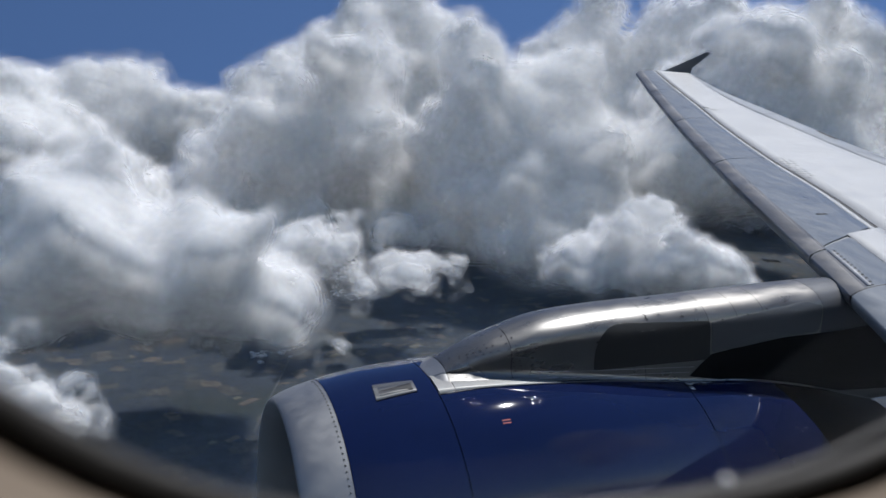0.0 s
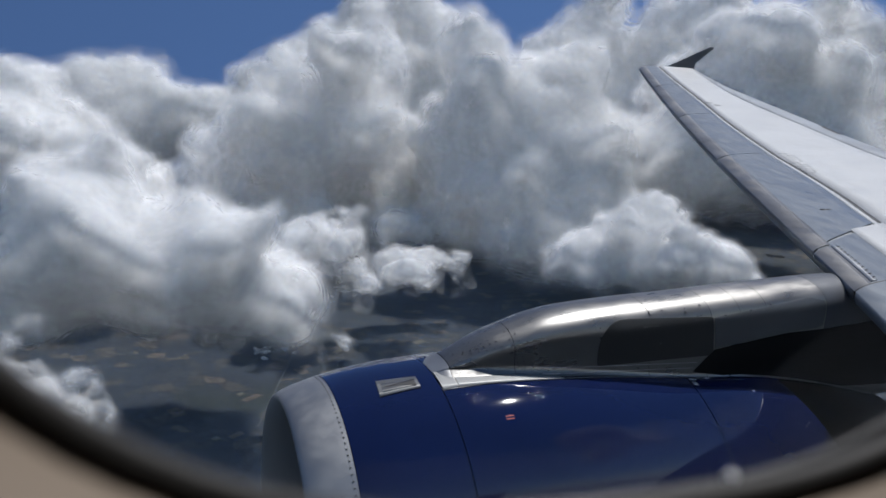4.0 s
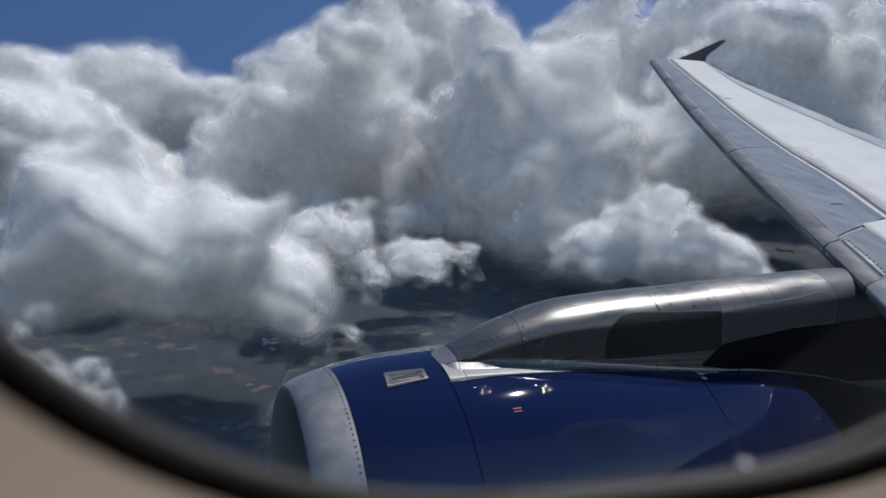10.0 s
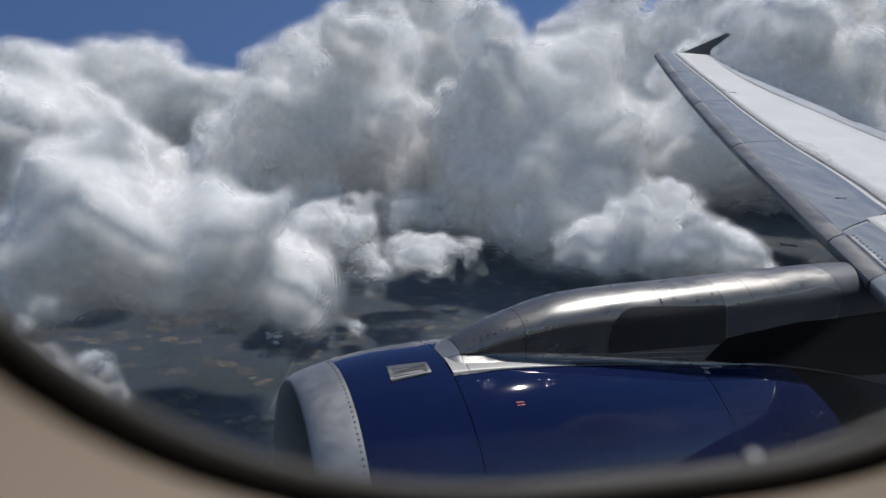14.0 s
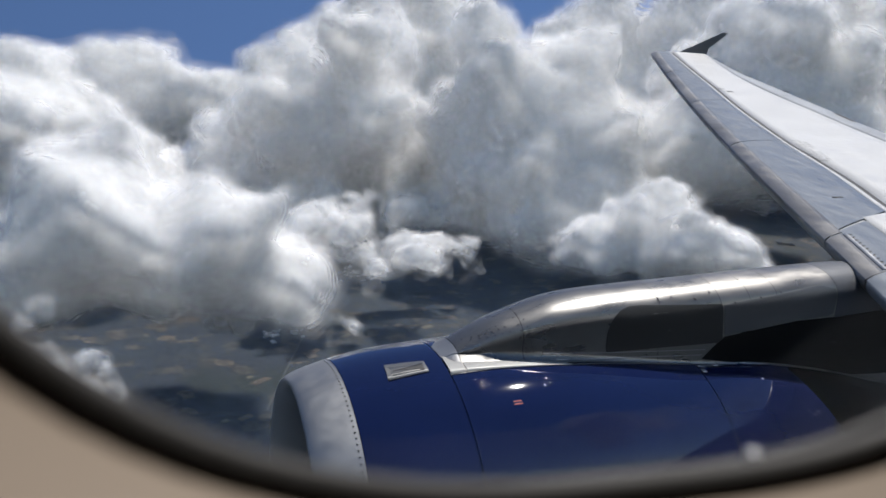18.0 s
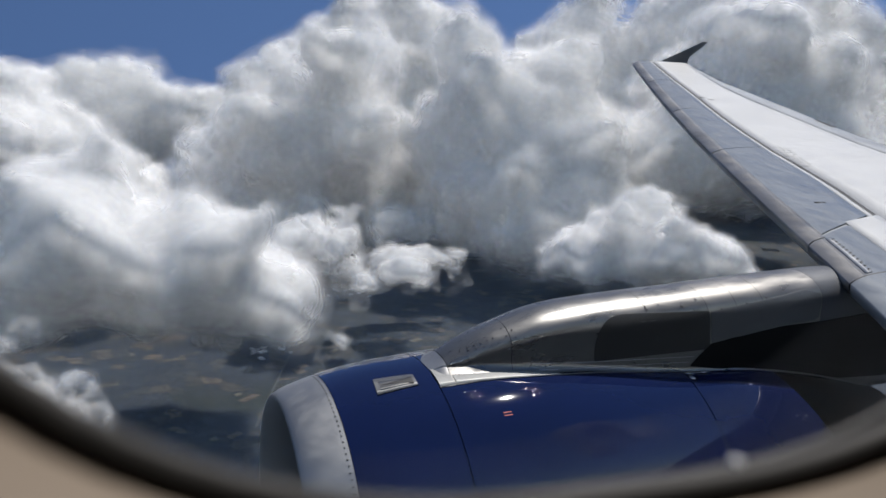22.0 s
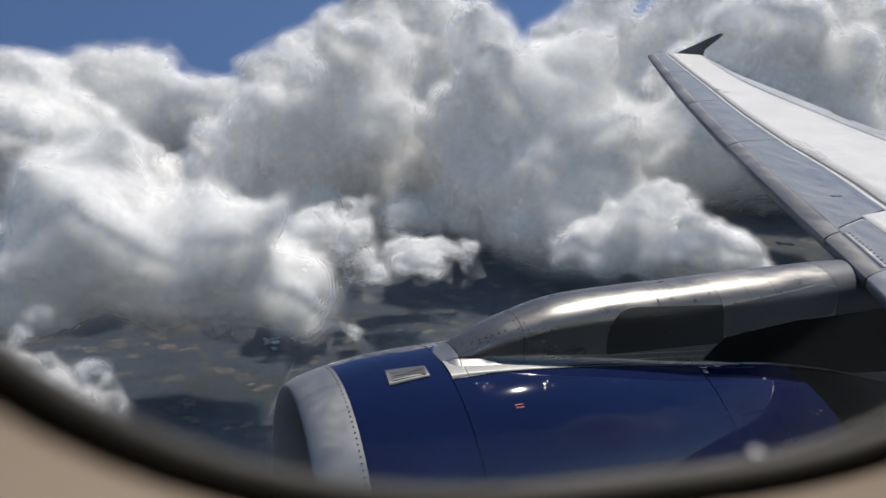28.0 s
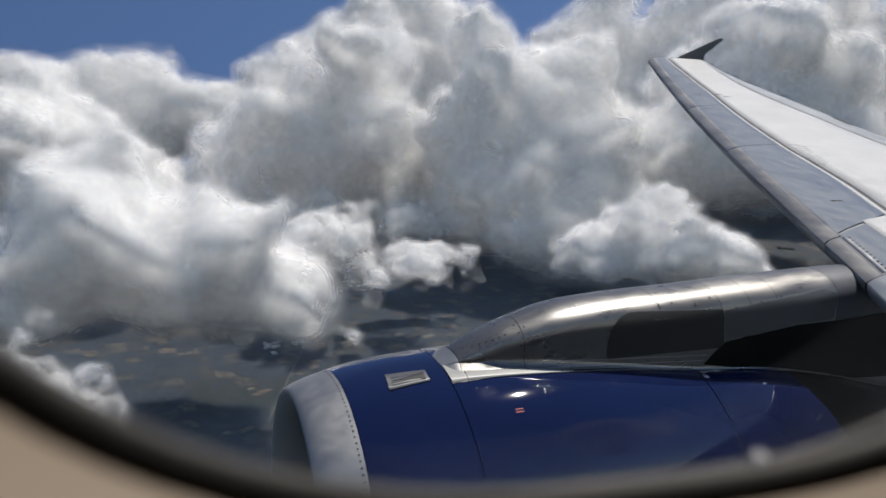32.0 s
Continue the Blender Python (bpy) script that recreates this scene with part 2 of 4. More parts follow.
engine = thing("jet_engine", (LIP_X, AXIS_Y, AXIS_Z), "glossy dark blue jet engine with bare metal lip under the wing", "jet engine")
lip_rows = [[Vector((s, -r * math.sin(j * math.tau / 120), r * math.cos(j * math.tau / 120))) for j in range(120)]
            for s, r in [(0.55, 0.79), (0.36, 0.795), (0.2, 0.815), (0.1, 0.838), (0.04, 0.86), (0.012, 0.877), (0.0, 0.893), (0.008, 0.909),
                         (0.03, 0.925), (0.06, 0.941), (0.1, 0.956)]] + ring_rows(stations(0.13, SEAMS[0] - 0.002, 4))
part("inlet_lip", mesh_of("inlet_lip", *loft(lip_rows, True)), LIP, engine, "bare brushed aluminium inlet lip ring")
duct_rows = [[Vector((s, -r * math.sin(j * math.tau / 96), r * math.cos(j * math.tau / 96))) for j in range(96)]
             for s, r in [(0.3, 0.796), (0.6, 0.787), (1.0, 0.8), (1.25, 0.81), (1.26, 0.2), (1.0, 0.13), (0.85, 0.02)]]
part("inlet_duct", mesh_of("inlet_duct", *loft(duct_rows, True)), DUCT, engine, "grey-brown acoustic liner inside the inlet")
part("inlet_cowl", mesh_of("inlet_cowl", *loft(ring_rows(stations(SEAMS[0] + 0.002, SEAMS[1] - 0.003, 10)), True)), BLUE, engine)
part("fan_cowl", mesh_of("fan_cowl", *loft(ring_rows(stations(SEAMS[1] + 0.003, SEAMS[2] - 0.004, 24)), True)), BLUE, engine)
part("reverser_cowl", mesh_of("reverser_cowl", *loft(
    [[on_nacelle(SEAMS[2] + 0.004 + (SEAMS[3] + 0.5 * (1 - math.exp(-1.6 * (1 - math.cos(math.tau * j / 120)))) - SEAMS[2]) * i / 14, 3 * j) for j in range(120)] for i in range(15)], True)), BLUE, engine)
# nozzle behind the cowl, coloured black where the wing's shade falls
nozzle_rows = [[Vector((s, -r * math.sin(j * math.tau / 96), r * math.cos(j * math.tau / 96))) for j in range(96)] for s, r in ((3.0, 0.87), (3.5, 0.78), (4.0, 0.64), (4.6, 0.5), (4.7, 0.2))]
part("exhaust_nozzle", mesh_of("exhaust_nozzle", *loft(nozzle_rows, True)), SHADE_BLACK, engine, "exhaust nozzle blackened for the shade under the wing")
part("cowl_frame", mesh_of("cowl_frame", *loft(ring_rows(stations(0.2, 3.2, 40), -0.008), True)), BLACK, engine, "dark frame seen in the cowl joints")
# intake vent on the inlet cowl: a raised pale frame round a dark slot
vent = part("air_vent", mesh_of("air_vent", *patch([(0.506, 4.1), (0.737, 5.7), (0.733, 11.9), (0.490, 12.9)], 0.0, 8, 0.006)), SIDE, engine, "pale metal vent frame")
part("vent_ramp", mesh_of("vent_ramp", *patch([(0.527, 6.3), (0.715, 7.3), (0.712, 10.8), (0.517, 11.2)], 0.0062, 6, 0.001)), PYLON, vent, "dull metal ramp sloping into the vent")
part("vent_slot", mesh_of("vent_slot", *patch([(0.53, 8.7), (0.716, 7.3), (0.71, 10.2), (0.66, 9.6)], 0.0074, 6, 0.001)), BLACK, vent, "dark tapering slot")
part("vent_end", mesh_of("vent_end", *patch([(0.69, 7.4), (0.717, 7.2), (0.713, 10.9), (0.69, 10.7)], 0.0086, 2, 0.001)), BLACK, vent, "dark back wall of the vent")
# rivets on the back edge of the lip
rv, rf = [], []
for i in range(-8, 46):
    for row in (0.238,):
        m = Matrix.Translation(on_nacelle(row, i * 2.1 + random.uniform(-0.1, 0.1), 0.0))
        box(rv, rf, (-0.0045, -0.0045, -0.003), (0.0045, 0.0045, 0.0015), m)
tagged(part("rivets", mesh_of("rivets", rv, rf, False), BLACK, engine, "row of dark rivets round the lip"), kind="stuff")
# latches, fasteners and stencils on the fan cowl
for s, a in ((1.0, 19.8), (1.364, 22.0), (1.833, 21.8), (2.344, 21.7)):
    for ds, da in ((-0.03, -1.4), (0.03, -1.0), (0.0, 0.2), (0.04, 1.2), (-0.005, 1.6)):
        part("fastener", mesh_of("fastener", *patch([(s + ds - 0.002, a + da - 0.1), (s + ds + 0.002, a + da - 0.1), (s + ds + 0.002, a + da + 0.1),
                                                     (s + ds - 0.002, a + da + 0.1)], 0.0, 1, 0.002)), STEEL, engine)
for a in (28.3, 29.3):
    part("stencil", mesh_of("stencil", *patch([(1.13, a), (1.18, a), (1.18, a + 0.3), (1.13, a + 0.3)], 0.0, 3, 0.0015)), RED, engine, "small red stencil line")

# bright latch plates and dark slots along the front of the reverser
for s0, s1, a0, a1, mat, note in ((2.545, 2.60, 16.4, 17.6, STEEL, "bright latch plate"), (2.60, 2.75, 16.7, 17.1, STEEL, "bright latch plate"), (2.62, 2.72, 17.9, 18.2, BLACK, "dark latch slot"),
                                  (2.74, 2.84, 18.0, 18.3, BLACK, "dark latch slot"), (2.86, 2.98, 18.3, 18.5, STEEL, "bright latch plate"), (2.55, 2.58, 18.2, 20.4, STEEL, "bright latch plate")):
    part("latch", mesh_of("latch", *patch([(s0, a0), (s1, a0 + 0.3), (s1, a1 + 0.3), (s0, a1)], 0.0, 3, 0.003)), mat, engine, note)
for s0, a0 in ((2.97, 25.0), (3.20, 40.5), (3.28, 40.9), (3.24, 42.2)):
    part("fastener", mesh_of("fastener", *patch([(s0, a0), (s0 + 0.02, a0 + 0.1), (s0 + 0.02, a0 + 0.6), (s0, a0 + 0.5)], 0.0, 1, 0.003)), STEEL, engine)

# ---- pylon ----
CREST = [(11.253, -1.105), (11.32, -1.07), (11.395, -1.02), (11.569, -0.928), (11.774, -0.858), (11.945, -0.81), (12.141, -0.779), (12.509, -0.755),
         (12.942, -0.738), (13.4, -0.716), (13.887, -0.695), (14.3, -0.683), (14.9, -0.70), (16.0, -0.80)]
WIDE = [(11.253, 0.09), (11.395, 0.14), (11.774, 0.2), (12.2, 0.235), (12.9, 0.25), (14.3, 0.26), (16.0, 0.26)]


def pylon_section(x, lift=0.0):
    """Half outline from the foot on the nacelle up to the crest, on the fuselage side; offsets from the engine's plane and heights."""
    w, top = curve_at(x, WIDE) + lift, curve_at(x, CREST) + lift
    flare = max(0.28 - w, 0.03)
    r = curve_at(x - LIP_X, OUTER)
    foot = AXIS_Z + math.sqrt(max(r * r - (w + flare) ** 2, 0.01)) + 0.004
    side = AXIS_Z + math.sqrt(max(r * r - w * w, 0.01)) + 0.025
    side = min(side, top - 0.012)
    pts = [(w + flare, foot), (w + flare * 0.4, foot + (side - foot) * 0.35), (w + 0.01, side)]
    n = 4
    shoulder = max(side + 0.004, top - 0.62 * w)
    for i in range(1, n):
        pts.append((w, side + (shoulder - side) * i / n))
    for i in range(9):
        a = i / 8 * math.pi / 2
        pts.append((w * math.cos(a), shoulder + (top - shoulder) * math.sin(a)))
    return pts


def pylon_rows(xs, lift=0.0):
    rows = []
    for x in xs:
        half = pylon_section(x, lift)
        rows.append([Vector((x - 12.0, -o, z + 1.0)) for o, z in half] + [Vector((x - 12.0, o, z + 1.0)) for o, z in reversed(half[:-1])])
    return rows


pylon = thing("engine_pylon", (12.0, AXIS_Y, -1.0), "grey metal engine pylon fairing joining the nacelle to the wing", "pylon")
joints = [11.253, 11.35, 11.735, 12.66, 13.115, 13.345, 13.565, 14.08, 15.9]
for i, (a, b) in enumerate(zip(joints, joints[1:])):
    part("fairing_panel", mesh_of("fairing_panel", *loft(pylon_rows(stations(a + 0.002, b - 0.002, max(4, int((b - a) / 0.06)))))), BARE if i == 0 else PYLON_AFT if i == 7 else WORN if i in (4, 5, 6) else PYLON, pylon,
         "bare metal front fairing" if i == 0 else "matt grey painted fairing under the wing" if i == 7 else "")
part("fairing_core", mesh_of("fairing_core", *loft(pylon_rows(stations(11.27, 15.8, 60), -0.005))), BLACK, pylon, "dark structure in the panel joints")


def side_plate(outline, lift, thick=0.004):
    """A plate on the fuselage side of the pylon, from (x, z) corners."""
    def at(x, z, d):
        pts = pylon_section(x, d)
        best = pts[2]
        for (o0, z0), (o1, z1) in zip(pts, pts[1:]):
            if z0 <= z <= z1:
                t = (z - z0) / max(z1 - z0, 1e-6)
                best = (o0 + (o1 - o0) * t, z)
        return Vector((x - 12.0, -best[0], z + 1.0))
    n = len(outline)
    cx, cz = sum(p[0] for p in outline) / n, sum(p[1] for p in outline) / n
    rings = []
    for s in (1.0, 0.85, 0.6, 0.3, 0.02):
        rings.append([at(cx + (x - cx) * s, cz + (z - cz) * s, lift + thick) for x, z in outline])
    edge = [[at(x, z, lift - 0.002) for x, z in outline], list(rings[0])]
    v, f = loft(rings, True)
    ve, fe = loft(edge, True)
    return v + ve, f + [tuple(q + len(v) for q in face) for face in fe]


def smooth_outline(corners, rounds, n=6):
    """Corner points with rounded corners."""
    out = []
    k = len(corners)
    for i, (p, r) in enumerate(zip(corners, rounds)):
        p, a, b = Vector(p), Vector(corners[i - 1]), Vector(corners[(i + 1) % k])
        u, w = (a - p).normalized() * r, (b - p).normalized() * r
        for j in range(n + 1):
            t = j / n
            out.append(tuple(p + u * (1 - t) ** 2 + w * t * t))
        steps = 5
        nxt = Vector(corners[(i + 1) % k]) - (Vector(corners[(i + 1) % k]) - p).normalized() * rounds[(i + 1) % k]
        start = p + w
        for j in range(1, steps):
            out.append(tuple(start + (nxt - start) * j / steps))
    return out


for (s0, a0, b0), (s1, a1, b1), mat in (((0.852, 4.6, 14.8), (0.945, 7.4, 14.5), FAIRING), ((0.953, 7.6, 14.5), (1.62, 15.6, 16.0), FAIRING), ((1.624, 15.7, 16.1), (2.52, 15.7, 16.4), SIDE)):
    v, f = patch([(s0, a0), (s1, a1), (s1, b1), (s0, b0)], 0.001, 10, 0.005)
    part("fillet_strip", mesh_of("fillet_strip", [p + engine.location - pylon.location for p in v], f), mat, pylon, "pale sealing strip along the nacelle" if mat is FAIRING else "dull sealing strip along the nacelle")
dark = smooth_outline([(12.283, -1.10), (12.262, -0.815), (13.12, -0.838), (13.155, -1.10)], [0.01, 0.24, 0.01, 0.01])
part("access_panel", mesh_of("access_panel", *side_plate(dark, 0.0, 0.003)), PYLON_DARK, pylon, "dark composite access panel with a rounded corner")
# added black plate: the pylon's shade under the wing put into colour
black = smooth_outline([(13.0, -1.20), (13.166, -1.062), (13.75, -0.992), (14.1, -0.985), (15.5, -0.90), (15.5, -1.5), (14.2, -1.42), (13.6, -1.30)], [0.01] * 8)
part("shade_plate", mesh_of("shade_plate", *side_plate(black, 0.0, 0.004)), SHADE_BLACK, pylon, "added black plate for the shade low on the pylon")
light = smooth_outline([(13.165, -1.055), (13.135, -0.845), (13.56, -0.803), (13.95, -0.762), (14.07, -0.79), (14.06, -0.972), (13.75, -0.985)], [0.01, 0.01, 0.02, 0.02, 0.03, 0.05, 0.02])
part("side_panel", mesh_of("side_panel", *side_plate(light, 0.0, 0.003)), SIDE, pylon, "dull bare metal side panel")
# thin joint lines low on the side, screws and small dents along the crest
for za, zb, xa, xb in ((-1.082, -1.142, 11.86, 13.03), (-1.115, -1.175, 11.9, 13.0)):
    part("joint", mesh_of("joint", *side_plate([(xa, za), (xa, za + 0.004), ((xa + xb) / 2, (za + zb) / 2 + 0.004), (xb, zb + 0.004), (xb, zb), ((xa + xb) / 2, (za + zb) / 2)], 0.0, 0.003)), BARE, pylon, "thin pale joint line")
for x, z, r in ((12.926, -0.805, 0.009), (12.762, -0.79, 0.004), (13.056, -0.775, 0.005), (12.29, -0.92, 0.008), (12.66, -0.80, 0.004), (13.22, -0.835, 0.007), (13.43, -0.815, 0.007), (13.6, -0.79, 0.006)):
    part("screw", mesh_of("screw", *side_plate([(x + r * math.cos(j * math.tau / 10), z + r * 0.8 * math.sin(j * math.tau / 10)) for j in range(10)], 0.003, 0.003)), BLACK, pylon, "dark recessed screw")
rv, rf = [], []
for x0, x1, z0, z1, n in ((11.71, 11.76, -0.89, -1.07, 8), (13.16, 13.94, -0.857, -0.775, 13), (12.66, 12.67, -0.78, -0.81, 3), (14.06, 14.055, -0.79, -0.95, 6), (11.76, 11.80, -0.89, -1.07, 7),
                          (11.4, 11.66, -1.02, -0.95, 7), (11.9, 12.1, -0.93, -0.88, 9), (11.45, 11.64, -1.0, -0.93, 6)):
    for i in range(n):
        u = i / max(n - 1, 1)
        x, z = x0 + (x1 - x0) * u, z0 + (z1 - z0) * u
        o = curve_at(x, WIDE)
        for (o0, za), (o1, zb) in zip(pylon_section(x), pylon_section(x)[1:]):
            if za <= z <= zb:
                o = o0 + (o1 - o0) * (z - za) / max(zb - za, 1e-6)
        box(rv, rf, (x - 12.003, -o - 0.005, z + 0.997), (x - 11.997, -o + 0.004, z + 1.003))
tagged(part("rivets", mesh_of("rivets", rv, rf, False), PYLON_DARK, pylon, "dark rivet heads"), kind="stuff")

# ---- wing ----
TIP_X, TIP_Y, TIP_Z, ROOT_Z, SWEEP = 20.156, 16.85, 0.866, -0.675, math.tan(0.4787)
SLAT_C = [(5.0, 0.90), (6.7, 0.90), (7.6, 0.92), (9.1, 0.81), (11.26, 0.70), (13.24, 0.65), (16.5, 0.45), (16.9, 0.44)]
TE_C = [(3.0, 5.4), (5.5, 4.2), (7.5, 3.2), (9.5, 2.56), (10.47, 2.36), (11.26, 2.2), (12.13, 2.0), (13.09, 1.78), (14.32, 1.58), (16.4, 1.44), (16.9, 1.42)]
AFT_C = [(3.0, 5.9), (5.5, 4.7), (7.5, 3.6), (9.87, 2.9), (11.3, 2.62), (12.64, 2.32), (13.65, 2.06), (14.76, 1.76), (16.4, 1.5), (16.9, 1.46)]


def wing_at(y, s, lift=0.0):
    """A point on the wing's upper skin, s metres behind the leading edge."""
    q = (TIP_Y - y) / 11.1
    z = TIP_Z + (ROOT_Z - TIP_Z) * q - 0.48 * q * (1 - q) * (1 if q < 1 else 0.4)
    h = 0.07 * (1 - math.exp(-max(s, 0) / 0.12))
    return Vector((TIP_X - (TIP_Y - y) * SWEEP + s, y, z + h + lift)) - Vector((17, 10, 0))


def wing_panel(y0, y1, s0, s1, lift=0.0, thick=0.012, ny=8, ns=8, nose=False, skew=(0, 0)):
    """A thick skin panel between two spans and two chord lines (functions of y); skew leans its two ends outboard."""
    rows = []
    for i in range(ny + 1):
        y = y0 + (y1 - y0) * i / ny
        lean = skew[0] * (1 - i / ny) + skew[1] * i / ny
        a, b = s0(y), s1(y)
        ss = [a + (b - a) * (j / ns) ** (2 if nose else 1) for j in range(ns + 1)]
        top = [wing_at(y + lean * s, s, lift) for s in ss]
        if nose:
            under = [wing_at(y, 0, 0) + Vector((dx, 0, dz)) for dx, dz in ((0.0, -0.03), (0.02, -0.07), (0.07, -0.11), (0.16, -0.14), (0.3, -0.15))]
            rows.append(under[::-1] + top + [p - Vector((0, 0, thick)) for p in top[:0:-2]])
        else:
            rows.append(top + [p - Vector((0, 0, thick)) for p in reversed(top)])
    return loft(rows, True, True)


wing = thing("wing", (17, 10, 0), "light grey swept airliner wing with slats and a wingtip fence", "wing")
zero = lambda y: 0.0
slat_te = lambda y: curve_at(y, SLAT_C)
te = lambda y: curve_at(y, TE_C)
aft = lambda y: curve_at(y, AFT_C)
for a, b in ((6.19, 9.335), (9.35, 11.925), (11.94, 14.57), (14.585, 16.80)):
    part("slat", mesh_of("slat", *wing_panel(a, b, zero, slat_te, 0.006, 0.02, 10, 14, True, (0.52 if a < 7 else 0.1, 0.1 if b < 16 else 0))), SLAT, wing, "blue-grey leading edge slat")
    part("nose_strip", mesh_of("nose_strip", *wing_panel(a + 0.01, b - 0.01, lambda y: 0.0, lambda y: 0.17, 0.009, 0.004, 8, 8, True)), NOSE, wing, "worn metal nose of the slat")
part("white_line", mesh_of("white_line", *wing_panel(6.6, 16.75, slat_te, lambda y: slat_te(y) + 0.045 + 0.02 * (y < 9), 0.003, 0.01, 24, 1)), SKIN, wing, "white painted line")
part("upper_skin", mesh_of("upper_skin", *wing_panel(3.0, 16.8, lambda y: slat_te(y) + 0.11 + 0.02 * (y < 9), te, 0.004, 0.02, 48, 8)), SKIN, wing, "light grey upper wing skin")
for a, b in ((3.0, 9.0), (9.02, 12.6), (12.62, 15.2), (15.22, 16.6)):
    part("flap", mesh_of("flap", *wing_panel(a, b, lambda y: te(y) + 0.015, aft, 0.0, 0.03, 10, 3)), AFT, wing)
core_rows = []
for i in range(41):
    y = 2.0 + 14.8 * i / 40
    c = te(y)
    up = [wing_at(y, c * (j / 16) ** 1.5, -0.008) for j in range(1, 17)]
    lo = [wing_at(y, c * u, 0) - Vector((0, 0, 0.012 + c * d)) for u, d in ((0.95, 0.012), (0.7, 0.055), (0.45, 0.088), (0.25, 0.085), (0.1, 0.06), (0.035, 0.04))]
    core_rows.append(up + lo)
part("wing_box", mesh_of("wing_box", *loft(core_rows, True, True)), AFT, wing, "grey lower skin of the wing")
part("seal_strip", mesh_of("seal_strip", *wing_panel(3.0, 16.75, lambda y: slat_te(y) + 0.03, lambda y: slat_te(y) + 0.13 + 0.02 * (y < 9), -0.002, 0.01, 24, 1)), BLACK, wing, "black joint behind the slats")
# fixed leading edge over the pylon and inboard of it
part("leading_edge", mesh_of("leading_edge", *wing_panel(5.43, 6.175, zero, slat_te, 0.002, 0.02, 6, 12, True, (0, 0.45))), SLAT, wing, "fixed leading edge beside the pylon")
part("nose_strip", mesh_of("nose_strip", *wing_panel(5.43, 6.17, zero, lambda y: 0.15, 0.008, 0.004, 6, 8, True)), NOSE, wing, "worn metal nose beside the pylon")
part("rivet_strip", mesh_of("rivet_strip", *wing_panel(5.46, 6.17, lambda y: 0.16, lambda y: 0.225, 0.008, 0.005, 8, 2)), BARE, wing, "bare metal strip with fasteners")
for i in range(11):
    y1 = 5.5 + 0.062 * i
    part("fastener", mesh_of("fastener", *wing_panel(y1, y1 + 0.014, lambda y: 0.205, lambda y: 0.228, 0.011, 0.004, 1, 1)), BLACK, wing)
for y1, y2, s1, s2 in ((5.41, 5.43, 0.0, 0.5),):
    part("joint", mesh_of("joint", *wing_panel(y1, y2, lambda y, s=s1: s, lambda y, s=s2: s, 0.0095, 0.004, 1, 8)), BLACK, wing, "dark joint line")
part("inboard_slat", mesh_of("inboard_slat", *wing_panel(3.0, 5.41, zero, slat_te, 0.012, 0.02, 10, 12, True)), SLAT, wing, "inboard leading edge slat")
part("root_skin", mesh_of("root_skin", *wing_panel(3.0, 6.34, lambda y: slat_te(y) - 0.34, lambda y: slat_te(y) + 0.13, 0.008, 0.02, 10, 4, False, (0, 0.3))), SKIN, wing)
# wingtip fence
outline = [(0.74, 0.02), (1.48, 0.0), (1.50, 0.12), (2.00, 0.49), (1.86, 0.51), (1.28, 0.25)]
rows = []
for d in (-0.02, 0.0, 0.02):
    grow = 1.0 if d == 0 else 0.985
    rows.append([wing_at(16.86, 0, 0.0) + Vector((1.4 + (x - 1.4) * grow, d, 0.055 + z * grow)) for x, z in outline])
part("wingtip_fence", mesh_of("wingtip_fence", *loft(rows, True, True), False), NAVY, wing, "dark blue wingtip fence")
part("trailing_edge_strip", mesh_of("trailing_edge_strip", *wing_panel(10.7, 11.25, lambda y: aft(y) - 0.06, lambda y: aft(y) + 0.005, 0.006, 0.02, 4, 1)), BLACK, wing, "dark strip on the trailing edge")
# static wicks and flap track fairings on the trailing edge
for y in (16.3, 15.9, 15.4, 14.9, 14.4, 13.0):
    p = wing_at(y, aft(y) - 0.02, -0.01)
    v, f = [], []
    box(v, f, (p.x, p.y - 0.006, p.z), (p.x + 0.16, p.y + 0.006, p.z + 0.014))
    part("static_wick", mesh_of("static_wick", v, f, False), BLACK, wing, "thin dark static discharge wick")
for y in (10.6, 12.7):
    p = wing_at(y, aft(y), -0.06)
    rows = [[Vector((p.x - 0.8 + 1.05 * u, p.y + 0.09 * math.sin(math.pi * min(1, 0.25 + u * 0.75)) * math.cos(a), p.z - 0.03 + 0.09 * math.sin(math.pi * min(1, 0.25 + u * 0.75)) * math.sin(a)))
             for a in [j * math.tau / 16 for j in range(16)]] for u in [i / 14 for i in range(15)]]
    part("flap_track_fairing", mesh_of("flap_track_fairing", *loft(rows, True, True)), AFT, wing)
# stencilled lines on the upper skin, too small to read
for k in range(11):
    for a, b in ((0.965, 1.04), (1.055, 1.11), (1.125, 1.19)):
        if (k * 7 + int(a * 40)) % 5 == 0:
            continue
        y1 = 9.42 - 0.095 * k
        part("stencil", mesh_of("stencil", *wing_panel(y1 - 0.026, y1, lambda y, a=a: a, lambda y, b=b: b, 0.0055, 0.003, 1, 1)), STENCIL, wing, "small grey stencil line")
for y1, s in ((12.95, 0.78), (12.75, 0.9), (7.1, 0.5)):
    part("stencil", mesh_of("stencil", *wing_panel(y1 - 0.035, y1, lambda y, s=s: s, lambda y, s=s: s + 0.13, 0.008, 0.004, 1, 1)), PYLON_DARK, wing, "small dark stencil line")

# ---- cabin window and walls ----
WIN_X, WIN_Z, WIN_A, WIN_B, WIN_N, WIN_T = 9.7669, 0.571 + 0.1526, 0.1206, 0.1526, 2.82, -0.0596


